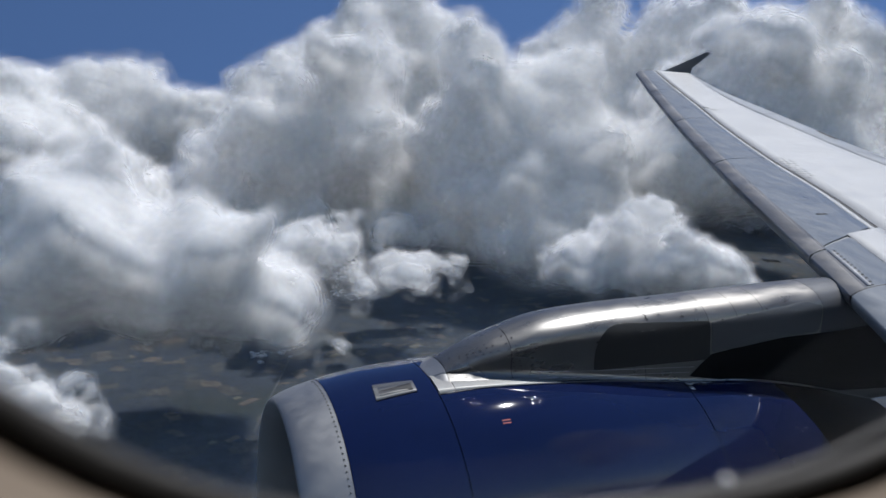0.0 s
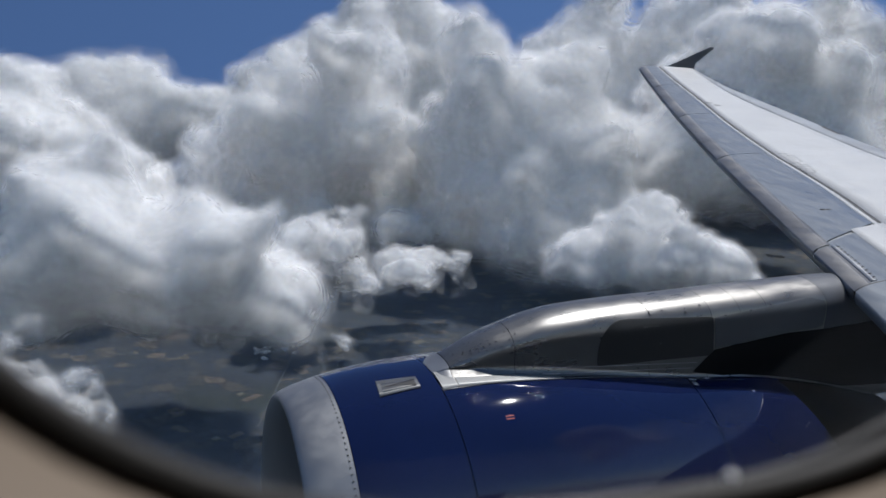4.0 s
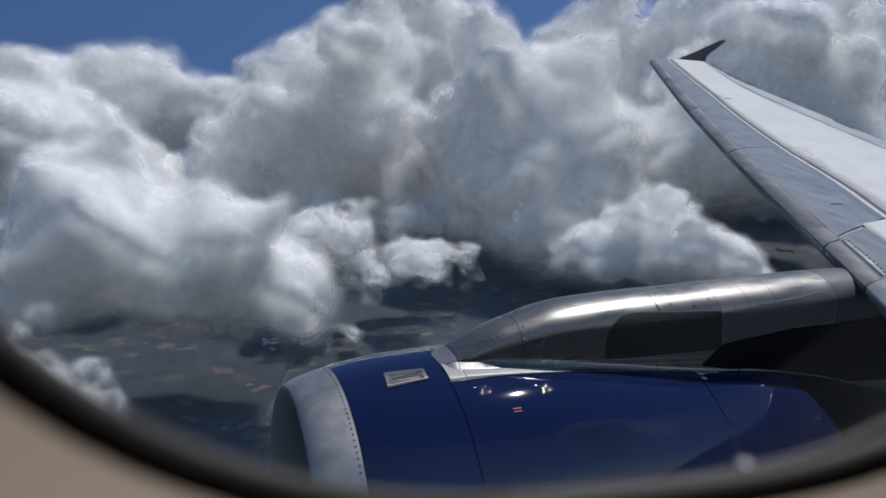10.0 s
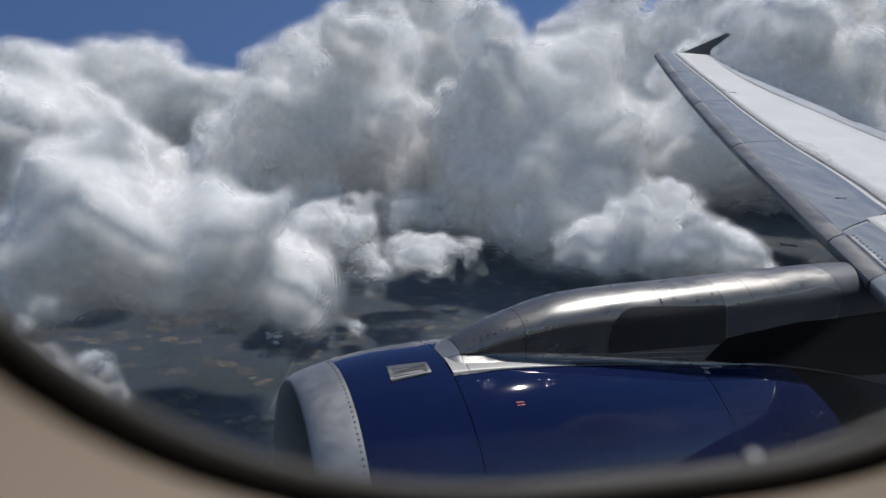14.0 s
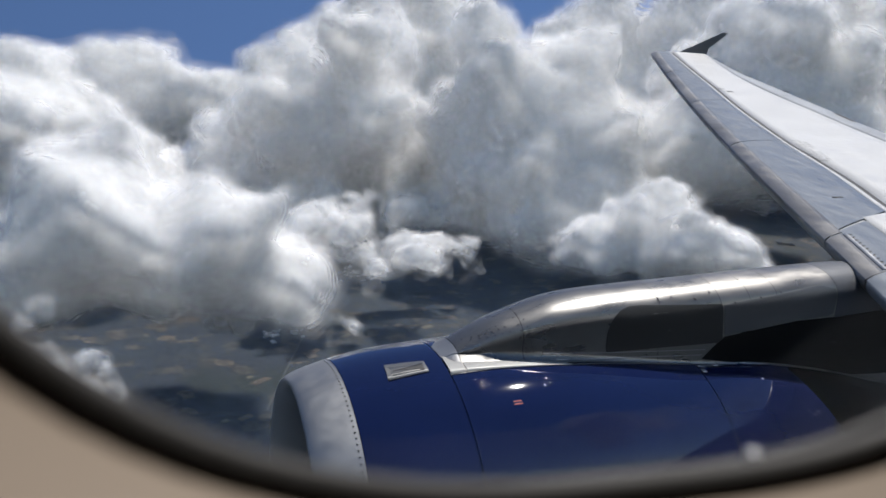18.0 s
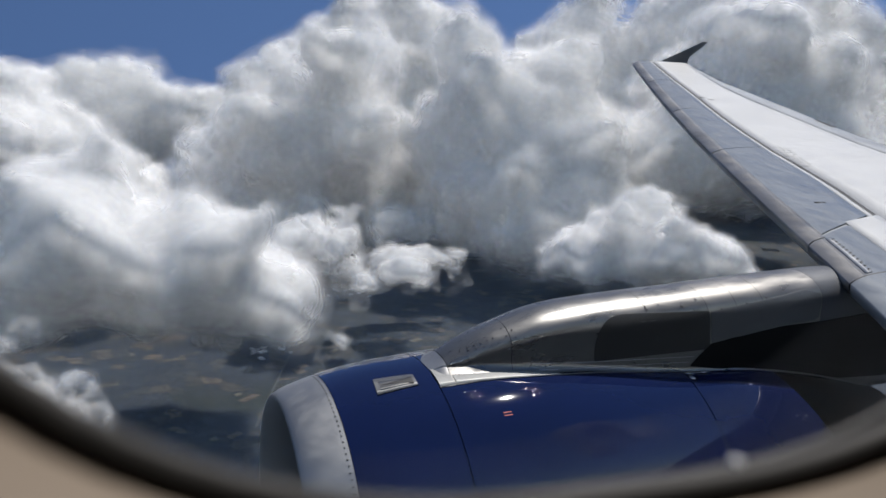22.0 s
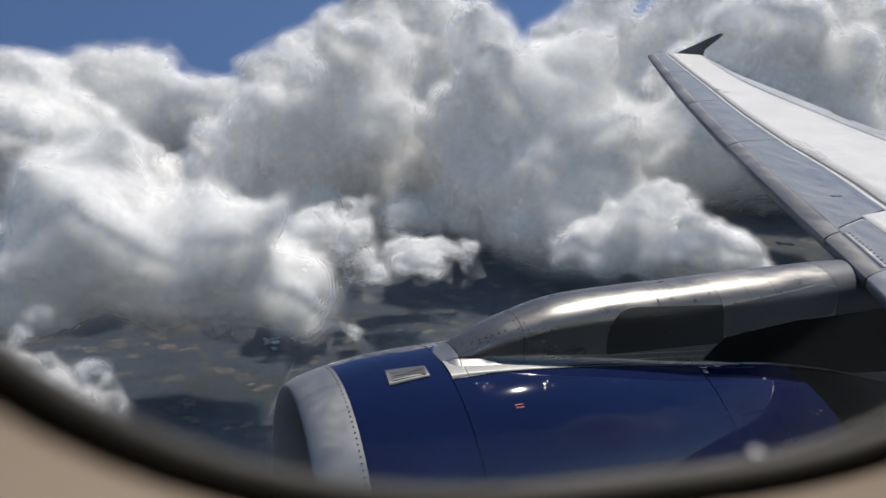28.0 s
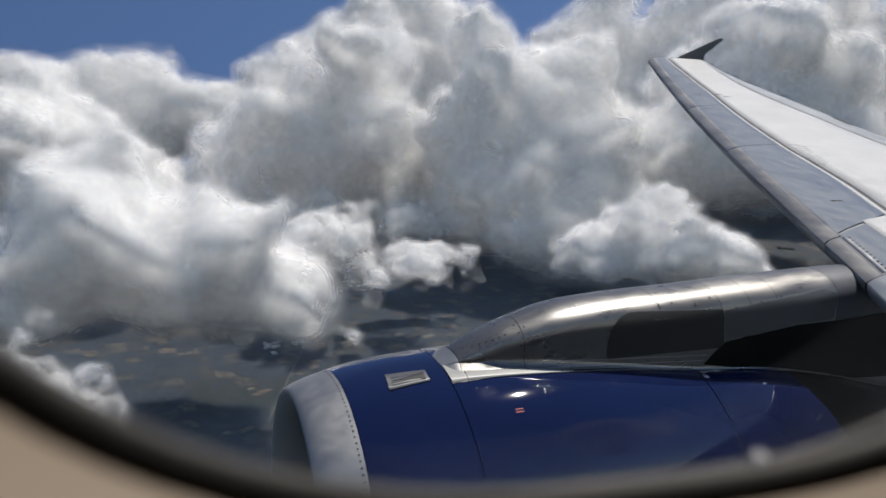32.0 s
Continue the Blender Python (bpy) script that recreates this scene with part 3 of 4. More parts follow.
def outline_at(y, grow, n=128):
    """The window's rounded outline in a plane across the cabin wall, grown by some metres."""
    pts = []
    for j in range(n):
        a = j * math.tau / n
        c, s = math.cos(a), math.sin(a)
        r = (abs(c) ** WIN_N + abs(s) ** WIN_N) ** (-1 / WIN_N)
        u, w = (WIN_A + grow) * c * r, (WIN_B + grow) * s * r
        pts.append(Vector((WIN_X + u * math.cos(WIN_T) - w * math.sin(WIN_T), y, WIN_Z + u * math.sin(WIN_T) + w * math.cos(WIN_T))))
    return pts


def square_at(y, half_x, half_z, n=128):
    pts = []
    for j in range(n):
        a = j * math.tau / n
        c, s = math.cos(a), math.sin(a)
        k = 1 / max(abs(c), abs(s))
        pts.append(Vector((WIN_X + half_x * c * k, y, WIN_Z + half_z * s * k)))
    return pts


window = tagged(part("window_1", mesh_of("window_1", *loft([outline_at(1.7155, 0.024), outline_at(1.7165, 0.018), outline_at(1.7075, -0.0004), outline_at(1.706, -0.001), outline_at(1.7045, -0.0002),
                                                             outline_at(1.704, 0.0036), outline_at(1.709, 0.012)], True)), RUBBER),
                "rounded cabin window with dark rubber seal and beige surround", "window", kind="structure")
part("window_surround", mesh_of("window_surround", *loft([outline_at(1.7041, 0.0031), outline_at(1.7015, 0.0049), outline_at(1.69, 0.011), outline_at(1.672, 0.021),
                                                          outline_at(1.655, 0.034), outline_at(1.647, 0.048), outline_at(1.645, 0.07)], True)), BEIGE, window, "beige moulded plastic surround")
glass = part("pane", mesh_of("pane", outline_at(1.7078, 0.004), [tuple(range(128))], False), PANE, window, "clear acrylic pane")
glass.visible_shadow = False
wall = part("wall_starboard", mesh_of("wall_starboard", *loft([outline_at(1.6455, 0.068), outline_at(1.6452, 0.09), square_at(1.645, 0.5, 0.45), square_at(1.66, 2.6, 0.75), square_at(1.3, 2.6, 1.75)], True)), LINING)
tagged(wall, "plain beige cabin wall lining round the window", "wall", kind="structure")
v, f = [], []
box(v, f, (6.6, -1.9, -1.2), (12.9, 1.9, -1.1))
tagged(part("floor", mesh_of("floor", v, f, False), LINING), "plain dark cabin floor", "floor", kind="structure")
v, f = [], []
box(v, f, (6.6, -1.9, 1.62), (12.9, 1.9, 1.70))
tagged(part("ceiling", mesh_of("ceiling", v, f, False), LINING), "plain cabin ceiling", "ceiling", kind="structure")
for nm, a, b in (("wall_port", (6.6, -1.75, -1.2), (12.9, -1.68, 1.7)), ("wall_front", (6.9, -1.75, -1.2), (7.0, 1.75, 1.7)), ("wall_back", (12.6, -1.75, -1.2), (12.7, 1.75, 1.7))):
    v, f = [], []
    box(v, f, a, b)
    tagged(part(nm, mesh_of(nm, v, f, False), LINING), "plain cabin wall", "wall", kind="structure")
# outer skin of the fuselage, open round the window
FUS_R = 1.86
rows = []
for i in range(0, 33):
    a = radians(-100 + 200 * i / 32)
    rows.append([Vector((x, FUS_R * math.cos(a), FUS_R * math.sin(a))) for x in (2.0, 6.0, 9.5)])
skin_a = loft(rows)
v, f = list(skin_a[0]), list(skin_a[1])
for x0, x1 in ((10.04, 20.0),):
    rows = [[Vector((x, FUS_R * math.cos(radians(-100 + 200 * i / 32)), FUS_R * math.sin(radians(-100 + 200 * i / 32)))) for x in (x0, 13, x1)] for i in range(33)]
    vv, ff = loft(rows)
    f += [tuple(q + len(v) for q in face) for face in ff]
    v += vv
for lo, hi in ((-100, 12), (31, 100)):
    rows = [[Vector((x, FUS_R * math.cos(radians(a)), FUS_R * math.sin(radians(a)))) for x in (9.5, 10.04)] for a in [lo + (hi - lo) * i / 16 for i in range(17)]]
    vv, ff = loft(rows)
    f += [tuple(q + len(v) for q in face) for face in ff]
    v += vv
ring = [Vector((p.x, math.sqrt(FUS_R ** 2 - min(p.z, 1.9) ** 2), p.z)) for p in square_at(0, 0.27, 0.305)]
vv, ff = loft([ring, outline_at(1.738, 0.075), outline_at(1.722, 0.04), outline_at(1.716, 0.024)], True)
f += [tuple(q + len(v) for q in face) for face in ff]
v += vv
fuselage = tagged(part("fuselage", mesh_of("fuselage", v, f), FUSE), "white painted fuselage skin round the cabin", "fuselage", kind="structure")
rows = [[Vector((x, (FUS_R + 0.004) * math.cos(a), (FUS_R + 0.004) * math.sin(a))) for x in (2.0, 8.0, 14.0, 20.0)] for a in [radians(-100 + 108 * i / 24) for i in range(25)]]
part("belly_paint", mesh_of("belly_paint", *loft(rows)), BLUE, fuselage, "dark blue lower fuselage")
# small bleed hole plug in the pane
outer = part("outer_pane", mesh_of("outer_pane", outline_at(1.7425, 0.07), [tuple(range(128))], False), PANE, window, "clear outer acrylic pane")
outer.visible_shadow = False
rows = [[Vector((9.787 + r * math.cos(a), 1.7160 - h, 0.5658 + r * 1.25 * math.sin(a))) for a in [j * math.tau / 20 for j in range(20)]]
        for r, h in ((0.0010, -0.0006), (0.0010, 0.0002), (0.0009, 0.0006), (0.0005, 0.0009), (0.0001, 0.001))]
part("retainer_lip", mesh_of("retainer_lip", *loft([outline_at(1.7195, 0.012), outline_at(1.7178, 0.0056), outline_at(1.7168, 0.0051), outline_at(1.7162, 0.0062), outline_at(1.7160, 0.012)], True)),
     LIPGREY, window, "pale grey retainer lip behind the seal")
part("bleed_hole", mesh_of("bleed_hole", *loft(rows, True)), WHITE, window, "small bright bleed hole in the pane")

# ---- ground ----
GROUND_Z = -720.0


def ground_material():
    k = Nodes("farmland")
    at = k.coords((1, 1, 1))
    warp = k.node("TexNoise", Scale=0.004, Detail=3.0)
    k.link(at, warp.inputs["Vector"])
    bent = k.node("VectorMath")
    bent.operation = "MULTIPLY_ADD"
    bent.inputs[1].default_value = (130, 130, 0)
    k.link(warp.outputs["Color"], bent.inputs[0])
    k.link(at, bent.inputs[2])
    cell = k.node("TexVoronoi", Scale=0.026, Randomness=0.9)
    cell.distance = "CHEBYCHEV"
    k.link(bent.outputs[0], cell.inputs["Vector"])
    split = k.node("SeparateColor")
    k.link(cell.outputs["Color"], split.inputs[0])
    # field tones are pushed towards blue-grey: distance haze put into the colour
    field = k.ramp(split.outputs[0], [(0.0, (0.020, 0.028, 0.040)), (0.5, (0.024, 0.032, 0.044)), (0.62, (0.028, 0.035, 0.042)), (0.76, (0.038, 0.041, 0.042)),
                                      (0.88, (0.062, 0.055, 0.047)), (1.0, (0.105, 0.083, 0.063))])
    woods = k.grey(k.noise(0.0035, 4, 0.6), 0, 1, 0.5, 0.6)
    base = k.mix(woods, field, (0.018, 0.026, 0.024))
    edge = k.node("TexVoronoi", Scale=0.026, Randomness=0.9)
    edge.feature = "DISTANCE_TO_EDGE"
    k.link(bent.outputs[0], edge.inputs["Vector"])
    hedge = k.grey(edge.outputs["Distance"], 0.75, 0, 0.015, 0.05)
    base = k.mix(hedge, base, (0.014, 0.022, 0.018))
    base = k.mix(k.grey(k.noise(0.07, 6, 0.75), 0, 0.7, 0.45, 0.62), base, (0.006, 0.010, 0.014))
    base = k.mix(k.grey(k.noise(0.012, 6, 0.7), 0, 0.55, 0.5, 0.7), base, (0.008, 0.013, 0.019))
    k.set(Base_Color=base, Roughness=0.95)
    return k.m


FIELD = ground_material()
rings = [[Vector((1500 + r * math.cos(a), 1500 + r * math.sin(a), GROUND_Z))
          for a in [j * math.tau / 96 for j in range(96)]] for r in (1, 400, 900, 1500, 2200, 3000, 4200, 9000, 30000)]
ground = tagged(part("ground", mesh_of("ground", *loft(rings, True)), FIELD), "dark farmland with brown fields and hedges far below, haze tinted into its colour", "ground", kind="structure")
STUBBLE = [painted(n, c, 0.9, 0.4, speck=False, stretch=(0.01, 0.01, 0.01)) for n, c in
           (("stubble_field", (0.10, 0.078, 0.06)), ("pasture", (0.034, 0.043, 0.042)), ("ploughed_field", (0.085, 0.066, 0.054)), ("dry_pasture", (0.11, 0.10, 0.075)))]
ROOF = painted("pale_roof", (0.4, 0.4, 0.4), 0.6, 0.3, speck=False)
WOOD = painted("dark_woodland", (0.018, 0.026, 0.032), 0.9, 0.4, speck=False, stretch=(0.02, 0.02, 0.02))
ROAD = painted("road_surface", (0.06, 0.062, 0.065), 0.9, 0.3, speck=False)
rng = random.Random(11)


def out_at(az, depression):
    """Where the line at this bearing (degrees aft of abeam) and angle below the horizon meets the ground."""
    r = (0.6 - GROUND_Z) / math.tan(radians(depression))
    return Vector((9.7 + r * math.sin(radians(az)), 1.6 + r * math.cos(radians(az)), GROUND_Z))


def field_at(c, w, h, turn, mat):
    n = 4
    pts = []
    for i in range(n):
        a = i * math.tau / n + math.tau / 8 + rng.uniform(-0.2, 0.2)
        r = rng.uniform(0.8, 1.1)
        x, y = w * r * math.cos(a), h * r * math.sin(a)
        pts.append(Vector((x * math.cos(turn) - y * math.sin(turn), x * math.sin(turn) + y * math.cos(turn), 0.25)))
    low = [p - Vector((0, 0, 0.5)) for p in pts]
    ob = part("field", mesh_of("field", *loft([low, pts], True, True), False), mat)
    ob.location = c
    return tagged(ob, "brown or green hedged field far below the aircraft", "field", "fields on the plain")


for i in range(270):
    c = out_at(rng.uniform(-12, 50), rng.choice((rng.uniform(8.5, 14), rng.uniform(9, 27))))
    far = (c - Vector((9, 1, GROUND_Z))).length
    s = rng.uniform(5, 19) * (0.7 + far / 4000)
    field_at(c, s * rng.uniform(1, 2.2), s, rng.choice((0.5, 0.62, 2.1, 0.4)) + rng.uniform(-0.1, 0.1), STUBBLE[rng.choice((0, 0, 1, 2, 2, 3, 1))])
# hamlets and sheds with pale roofs
for az, dep, count, spread in ((3.5, 13.4, 22, 90), (20.5, 12.0, 16, 70), (15.0, 16.2, 26, 80), (36.5, 14.0, 46, 150), (-4.5, 15.5, 10, 60), (24.5, 10.4, 14, 80), (9.0, 20.5, 14, 45),
                               (28, 9.4, 20, 160), (7, 11.2, 10, 60)):
    c = out_at(az, dep)
    v, f = [], []
    for i in range(count):
        x, y = rng.gauss(0, spread * 0.6), rng.gauss(0, spread * 0.5)
        w, d, h = rng.uniform(3, 7), rng.uniform(2, 4), rng.uniform(2, 4)
        if rng.random() < 0.2:
            w, d = w * 2.6, d * 2.2
        t = Matrix.Translation((x, y, 0)) @ Matrix.Rotation(rng.choice((0.3, 0.5, 1.9)), 4, "Z")
        k = len(v)
        v += [t @ Vector(p) for p in ((-w, -d, -2), (w, -d, -2), (w, d, -2), (-w, d, -2), (-w, -d, h), (w, -d, h), (w, d, h), (-w, d, h), (-w, 0, h + 1.5), (w, 0, h + 1.5))]
        f += [tuple(k + q for q in face) for face in ((0, 1, 5, 4), (1, 2, 6, 9, 5), (2, 3, 7, 6), (3, 0, 4, 8, 7), (4, 5, 9, 8), (6, 7, 8, 9))]
    ob = part("hamlet", mesh_of("hamlet", v, f, False), ROOF)
    ob.location = c
    tagged(ob, "cluster of pale-roofed buildings on the plain", "hamlet", "hamlets on the plain", "stuff")
# dark woods: uneven canopies made of many small clumps
for i in range(24):
    c = out_at(rng.uniform(-12, 50), rng.uniform(8.5, 14))
    v, f = [], []
    L0 = rng.uniform(25, 90)
    turn = rng.uniform(0, 3.1)
    for j in range(90):
        x, y = rng.uniform(-L0, L0), rng.gauss(0, L0 * 0.4)
        x, y = x * math.cos(turn) - y * math.sin(turn), x * math.sin(turn) + y * math.cos(turn)
        r = rng.uniform(1.5, 4)
        k = len(v)
        v += [Vector((x + r * rng.uniform(0.7, 1.2) * math.cos(a), y + r * rng.uniform(0.7, 1.2) * math.sin(a), z)) for z in (0, 3) for a in [q * math.tau / 6 for q in range(6)]]
        v.append(Vector((x, y, 5)))
        for q in range(6):
            p = (q + 1) % 6
            f += [(k + q, k + p, k + 6 + p, k + 6 + q), (k + 6 + q, k + 6 + p, k + 12)]
    ob = part("wood", mesh_of("wood", v, f, False), WOOD)
    ob.location = c
    tagged(ob, "dark patch of woodland far below", "woodland", "woods on the plain", "stuff")
# a road across the plain
a, b = out_at(8, 26), out_at(14, 9)
rows = []
for i in range(41):
    u = i / 40
    p = a.lerp(b, u) + Vector((40 * math.sin(u * 5), 25 * math.sin(u * 7 + 1), 0.6))
    side = (b - a).normalized().cross(Vector((0, 0, 1))) * 2.2
    rows.append([p - side - Vector((0, 0, 5)), p - side, p + side, p + side - Vector((0, 0, 5))])
tagged(part("road", mesh_of("road", *loft(rows), False), ROAD), "pale road crossing the dark plain", "road", kind="structure")

# thin haze over the plain
for z in (-660.0, -560.0, -440.0):
    rows = [[Vector((1500 + r * math.cos(a), 1500 + r * math.sin(a), z)) for a in [j * math.tau / 64 for j in range(64)]] for r in (1, 1500, 4000, 9000)]
    tagged(part("haze_layer", mesh_of("haze_layer", *loft(rows, True)), HAZE), "thin pale haze over the plain", "haze", kind="structure")

# ---- clouds ----
TABLE = np.random.RandomState(5).rand(32, 32, 32).astype(np.float32)


def value_noise(p):
    """Smooth lattice noise in 0..1 at points given as an (n, 3) array."""
    q = np.floor(p)
    f = (p - q).astype(np.float32)
    f = f * f * (3 - 2 * f)
    i = q.astype(np.int32) & 31
    j = (i + 1) & 31
    x, y, z = f[:, 0], f[:, 1], f[:, 2]
    a = TABLE[i[:, 0], i[:, 1], i[:, 2]] * (1 - x) + TABLE[j[:, 0], i[:, 1], i[:, 2]] * x
    b = TABLE[i[:, 0], j[:, 1], i[:, 2]] * (1 - x) + TABLE[j[:, 0], j[:, 1], i[:, 2]] * x
    c = TABLE[i[:, 0], i[:, 1], j[:, 2]] * (1 - x) + TABLE[j[:, 0], i[:, 1], j[:, 2]] * x
    d = TABLE[i[:, 0], j[:, 1], j[:, 2]] * (1 - x) + TABLE[j[:, 0], j[:, 1], j[:, 2]] * x
    return (a * (1 - y) + b * y) * (1 - z) + (c * (1 - y) + d * y) * z


def surface_net(field, iso, origin, h):
    """A quad surface where the field crosses iso."""
    s = field > iso
    nx, ny, nz = field.shape
    cells = np.zeros((nx - 1, ny - 1, nz - 1), np.int8)
    for dx in (0, 1):
        for dy in (0, 1):
            for dz in (0, 1):
                cells += s[dx:nx - 1 + dx, dy:ny - 1 + dy, dz:nz - 1 + dz]
    live = (cells > 0) & (cells < 8)
    ids = -np.ones(cells.shape, np.int64)
    idx = np.argwhere(live)
    ids[live] = np.arange(len(idx))
    total, count = np.zeros((len(idx), 3)), np.zeros(len(idx))
    for axis in range(3):
        for u in (0, 1):
            for w in (0, 1):
                o0 = [0, 0, 0]
                others = [k for k in range(3) if k != axis]
                o0[others[0]], o0[others[1]] = u, w
                o1 = list(o0)
                o1[axis] = 1
                a, b = idx + o0, idx + o1
                va, vb = field[a[:, 0], a[:, 1], a[:, 2]], field[b[:, 0], b[:, 1], b[:, 2]]
                hit = (va > iso) != (vb > iso)
                t = np.where(hit, (iso - va) / np.where(hit, vb - va, 1), 0)
                total += np.where(hit[:, None], a - idx + t[:, None] * (b - a), 0)
                count += hit
    verts = origin + h * (idx + total / count[:, None])
    quads = []
    for axis in range(3):
        others = [k for k in range(3) if k != axis]
        lo, hi = [slice(None)] * 3, [slice(None)] * 3
        lo[axis], hi[axis] = slice(0, -1), slice(1, None)
        a, b = s[tuple(lo)], s[tuple(hi)]
        e = np.argwhere(a != b)
        keep = np.all([(e[:, k] > 0) & (e[:, k] < field.shape[k] - 1) for k in others], axis=0)
        e = e[keep]
        du, dw = np.zeros(3, int), np.zeros(3, int)
        du[others[0]], dw[others[1]] = 1, 1
        ring = [ids[tuple((e - o).T)] for o in (du * 0, du, du + dw, dw)]
        q = np.stack(ring, 1)
        flip = a[tuple(e.T)] == (axis != 1)
        q[flip] = q[flip][:, ::-1]
        quads.append(q)
    return verts, np.concatenate(quads)


def net_mesh(name, verts, quads):
    me = bpy.data.meshes.new(name)
    me.vertices.add(len(verts))
    me.vertices.foreach_set("co", verts.astype(np.float32).ravel())
    me.loops.add(4 * len(quads))
    me.loops.foreach_set("vertex_index", quads.astype(np.int32).ravel())
    me.polygons.add(len(quads))
    me.polygons.foreach_set("loop_start", np.arange(0, 4 * len(quads), 4, dtype=np.int32))
    me.polygons.foreach_set("use_smooth", np.ones(len(quads), bool))
    me.update(calc_edges=True)
    return me


def spread(A, times):
    """Softens a field by repeated three-point averages along each axis."""
    A = A.copy()
    for _ in range(times):
        for k in range(3):
            B = np.moveaxis(A, k, 0)
            B[1:-1] = 0.25 * B[:-2] + 0.5 * B[1:-1] + 0.25 * B[2:]
    return A


def rough(pts, t, seed):
    """Billowing fractal noise about zero; the largest billows are a sixth of the cloud's height t."""
    N = np.zeros(len(pts), np.float32)
    scale, amp, mean = 1 / (0.25 * t), 0.5, 0.0
    for o in range(6):
        m = value_noise(pts * scale + seed * 7.3 + o * 3.1)
        N += amp * (np.abs(2 * m - 1) if o < 4 else m)
        mean += amp * (0.36 if o < 4 else 0.5)
        scale, amp = scale * 2.03, amp * 0.52
    return N - mean


def cloud(az, dist, low, high, half_width, seed, label, puffs=16, deep=0.6, ragged=0.45, core=True, stretch=1.0, fine=76, haze=8, smooth=4, thin=1.0):
    """A cumulus at a bearing and distance, between two angles of height, half_width degrees to each side: a heap of puffs with
    smaller puffs budding from them, roughened by noise and flat at the base. A dense core wrapped in ever thinner veils of vapour."""
    r = random.Random(seed)
    centre = Vector((9.7 + dist * math.sin(radians(az)), 1.6 + dist * math.cos(radians(az)), 0))
    z0, z1 = dist * math.tan(radians(low)), dist * math.tan(radians(high))
    w, t = dist * math.tan(radians(half_width)), z1 - z0
    d, h = w * deep, max(t / fine, 2.0)
    side = Vector((math.cos(radians(az)), -math.sin(radians(az)), 0))
    away = Vector((math.sin(radians(az)), math.cos(radians(az)), 0))
    balls = []
    for i in range(puffs):
        u, k = r.uniform(-1, 1), r.uniform(-1, 1)
        crown = (1 - 0.75 * abs(u) ** 1.6) * r.uniform(0.75, 1.0)
        R = t * r.uniform(0.2, 0.34) * stretch
        z = r.uniform(0.1, 1.0) ** 0.8 * max(t * crown - R, R * 0.3)
        p = centre + side * (u * (w - R * 0.6)) + away * (k * d * 0.7) + Vector((0, 0, z0 + z))
        balls.append((p, R, 1.0))
    level = list(balls)
    for size, kids in ((0.55, 5), (0.5, 4)):
        nxt = []
        for p, R, _ in level:
            for _ in range(kids):
                v = Vector((r.gauss(0, 1), r.gauss(0, 1), r.gauss(0.45, 0.8)))
                v.normalize()
                nxt.append((p + v * R * r.uniform(0.55, 0.8), R * size * r.uniform(0.7, 1.2), 0.8))
        balls += nxt
        level = nxt
    lo = np.array([min(p[k] - R for p, R, _ in balls) for k in range(3)]) - 4 * h
    hi = np.array([max(p[k] + R for p, R, _ in balls) for k in range(3)]) + 4 * h
    lo[2] = max(lo[2], z0 - 0.14 * t)
    n = np.ceil((hi - lo) / h).astype(int) + 1
    E = np.zeros(n, np.float32)
    axes = [lo[k] + h * np.arange(n[k]) for k in range(3)]
    for p, R, s in balls:
        a = [max(int((p[k] - R - lo[k]) / h), 0) for k in range(3)]
        b = [min(int((p[k] + R - lo[k]) / h) + 2, n[k]) for k in range(3)]
        if any(b[k] <= a[k] for k in range(3)):
            continue
        q = ((axes[0][a[0]:b[0]] - p.x) ** 2)[:, None, None] + ((axes[1][a[1]:b[1]] - p.y) ** 2)[None, :, None] + ((axes[2][a[2]:b[2]] - p.z) ** 2)[None, None, :]
        f = np.clip(1 - q / (R * R), 0, 1) ** 1.5 * s
        view = E[a[0]:b[0], a[1]:b[1], a[2]:b[2]]
        np.maximum(view, f, out=view) if s < 1 else np.add(view, 0.6 * f, out=view)
    E = spread(np.clip(E, 0, 0.9), 3) * thin
    E *= (0.3 + 0.7 * np.clip((axes[2] - z0) / (0.2 * t), 0, 1))[None, None, :].astype(np.float32)
    E[0], E[-1], E[:, 0], E[:, -1], E[:, :, 0], E[:, :, -1] = 0, 0, 0, 0, 0, 0
    ob = thing("cloud", centre, label, "cloud", "cumulus clouds")
    away_from = np.array(centre)
    near = np.argwhere((E > 0.012) & (E < 0.85))
    E[near[:, 0], near[:, 1], near[:, 2]] += ragged * rough(lo + h * near, t, seed)
    loose = spread(E, haze)[::2, ::2, ::2]
    loose[-1], loose[:, -1], loose[:, :, -1] = 0, 0, 0
    if core:
        tagged(part("cloud_core", net_mesh("cloud_core", *surface_net(spread(E, smooth), 0.56, lo - away_from, h)), VAPOUR, ob), kind="stuff")
    for level, material in VEILS:
        verts, quads = surface_net(loose, level, lo - away_from, 2 * h)
        if len(quads):
            tagged(part("vapour_veil", net_mesh("vapour_veil", verts, quads), material, ob), kind="stuff")
    return ob


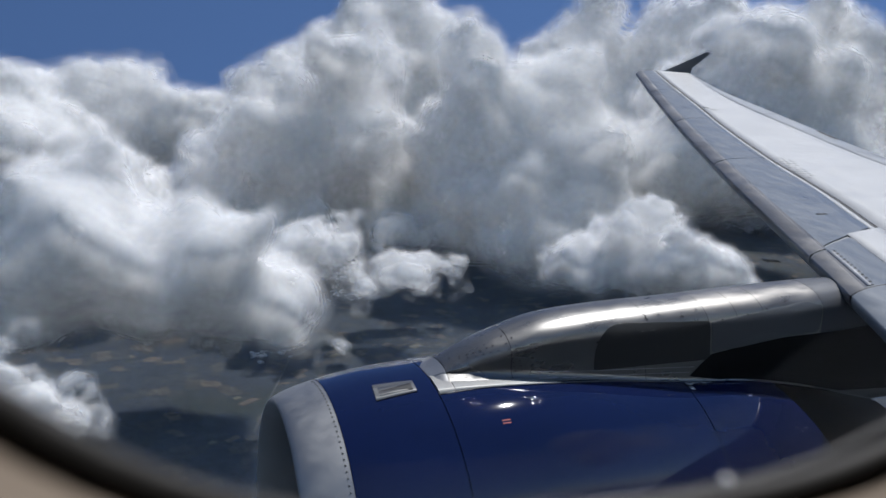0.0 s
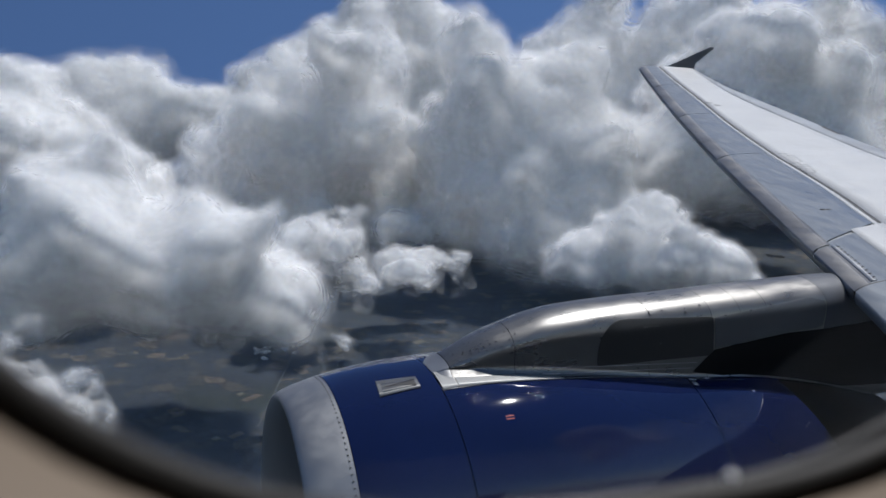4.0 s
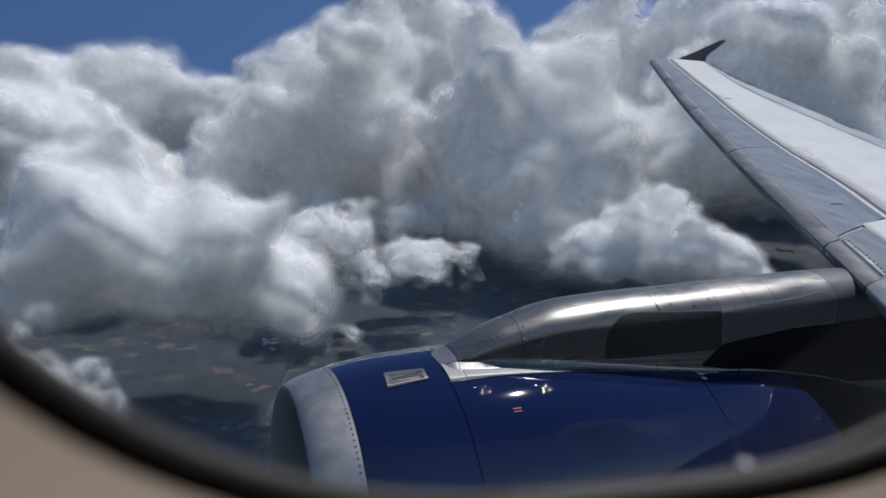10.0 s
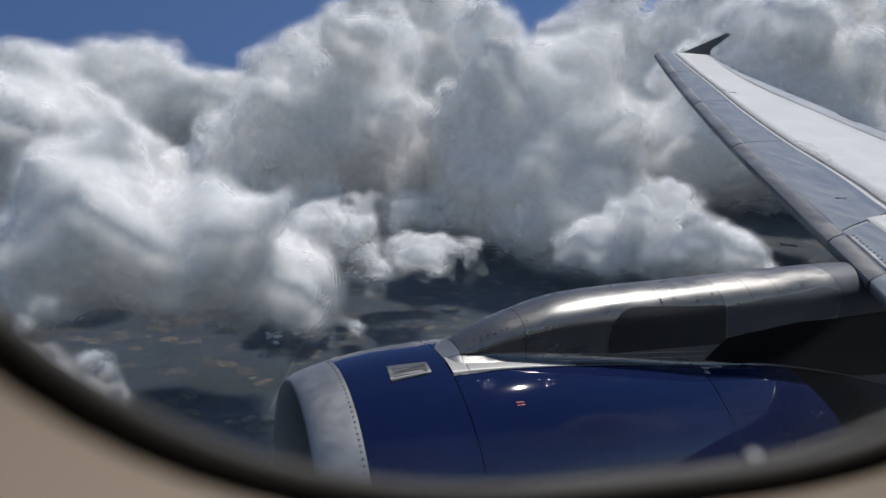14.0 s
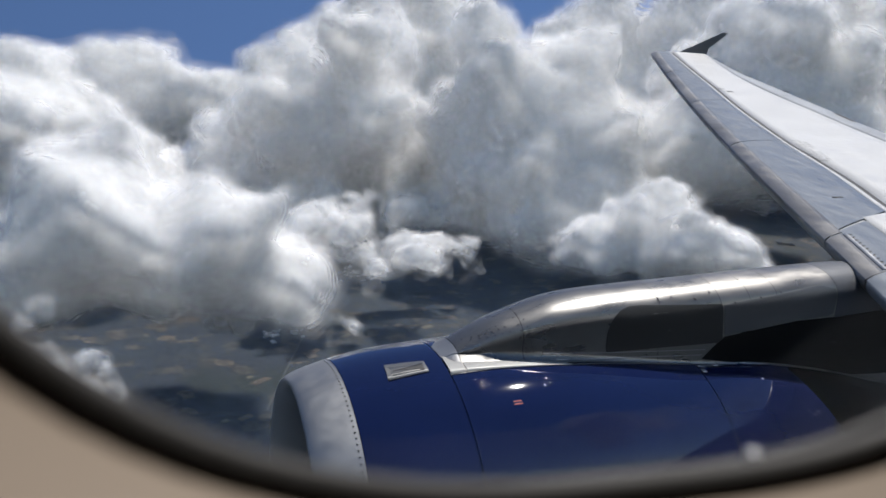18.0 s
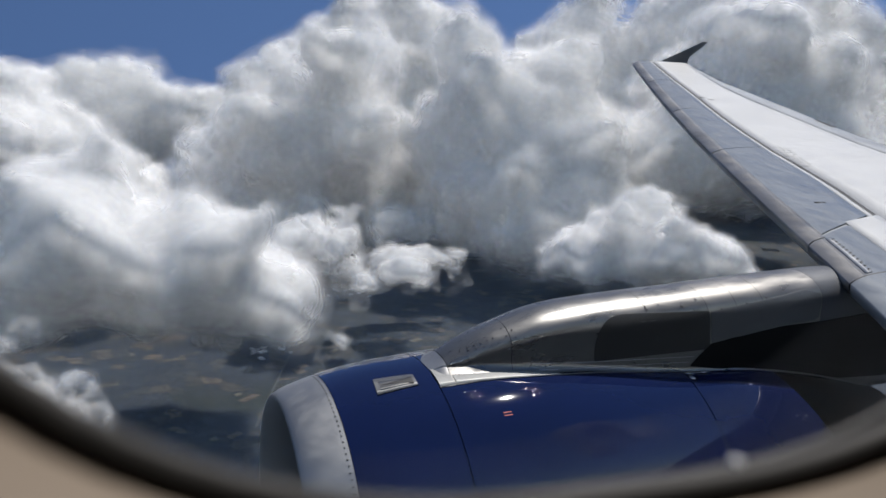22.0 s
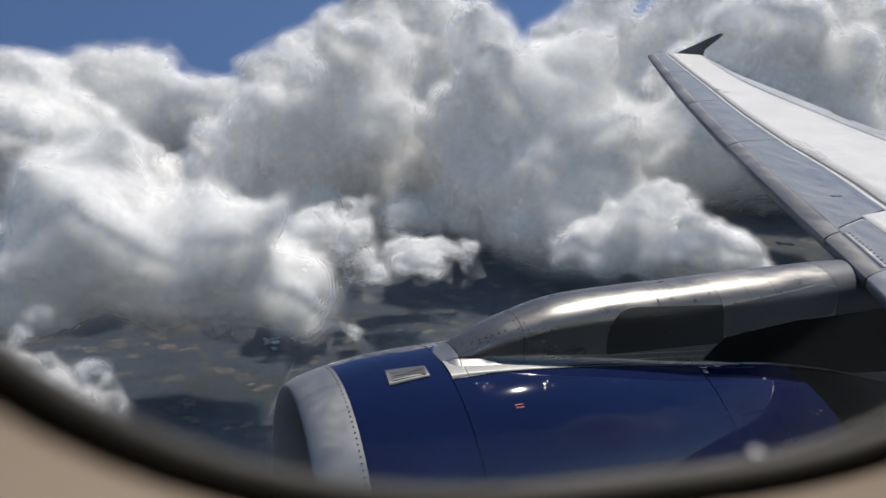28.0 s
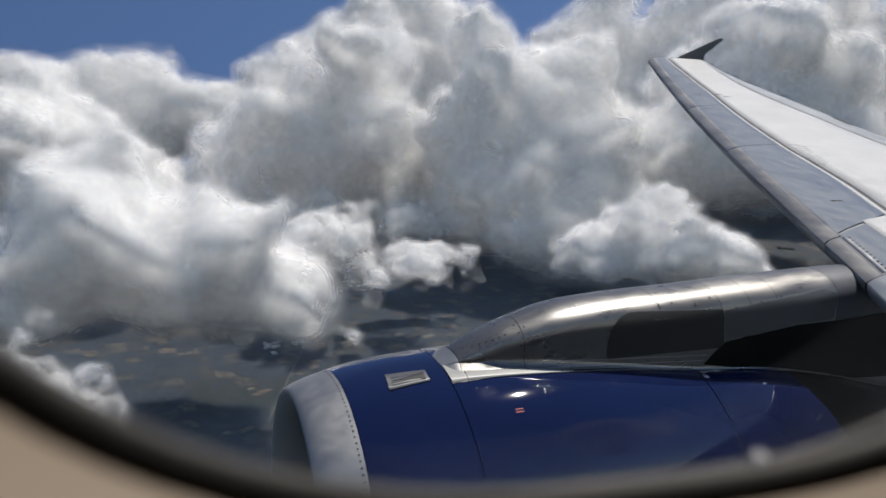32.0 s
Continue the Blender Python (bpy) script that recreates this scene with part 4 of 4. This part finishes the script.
cloud(-9, 2500, -13, 3.0, 11, 1, "tall white cumulus with grey shaded base", 40, ragged=0.5)
cloud(-1, 1500, -18.5, -3, 13.5, 22, "soft grey-white cloud mass hanging over the plain", 44, ragged=0.45, haze=26, smooth=9)
cloud(12, 3000, -14.0, 5.0, 11, 2, "broad bright cumulus bank with billowing top", 34, ragged=0.5, fine=84)
cloud(27, 2800, -14.0, 7.0, 10, 3, "grey-white cumulus behind the wingtip", 34, ragged=0.5, fine=84)
cloud(44, 3200, -9.0, 9.0, 12, 4, "tall cumulus beyond the wing with bright edges", 38, ragged=0.5)
cloud(-8, 1200, -25, -17.0, 6.5, 46, "low thin scrap of cloud over the plain", 20, ragged=1.1, core=False, fine=56, haze=5, thin=0.6)
cloud(14, 2100, -16.0, -8.0, 10, 63, "torn rags of white cloud below the bank", 40, ragged=1.1, core=False, fine=64, haze=6, thin=0.62)
cloud(37, 1900, -14.5, -5.0, 8.0, 9, "bright low cumulus beyond the engine pylon", 26, ragged=0.45, fine=64, haze=14, smooth=7)
cloud(8, 1500, -20.5, -14.5, 7, 61, "thin rags of cloud under the bank", 20, ragged=1.1, core=False, fine=48, haze=5, thin=0.55)
cloud(-18, 3600, -9, 5.0, 9.0, 12, "distant cumulus at the edge of the bank", 20, fine=40)
cloud(64, 3500, -8, 8.0, 11, 13, "distant cumulus behind the wing", 20, fine=40)
# far grey bank closing the horizon, heaped high beyond the wing
cloud(0, 4350, -8.5, 3.0, 13, 14, "far grey cloud bank along the horizon", 44, deep=0.16, stretch=0.9, fine=44)
cloud(17, 4350, -8.0, 9.5, 13, 15, "far high cloud bank above the horizon", 60, deep=0.16, stretch=0.75)
cloud(36, 4450, -8.0, 11.5, 14, 16, "far high cloud bank above the horizon", 64, deep=0.16, stretch=0.75)
cloud(33, 4250, -9.5, 2.0, 13, 18, "far grey cloud bank along the horizon", 44, deep=0.16, stretch=0.9, fine=44)
# thin scraps of cloud in the blue
cloud(-6.5, 3900, 5.2, 6.8, 3.4, 17, "thin torn scrap of cloud in the blue", 12, 0.3, 1.0, False, 0.8, fine=40, haze=3, thin=0.7)
# broken cloud over the other side of the aircraft, which shows in the glossy cowling
cloud(-165, 2400, 20, 52, 26, 32, "broken white cloud above the port side", 20, stretch=0.7, fine=36)
cloud(150, 2400, 16, 46, 24, 33, "broken white cloud above the tail", 20, stretch=0.7, fine=36)
cloud(112, 1000, 42, 58, 20, 34, "broken white cloud high above the tail", 18, stretch=0.7, fine=36)
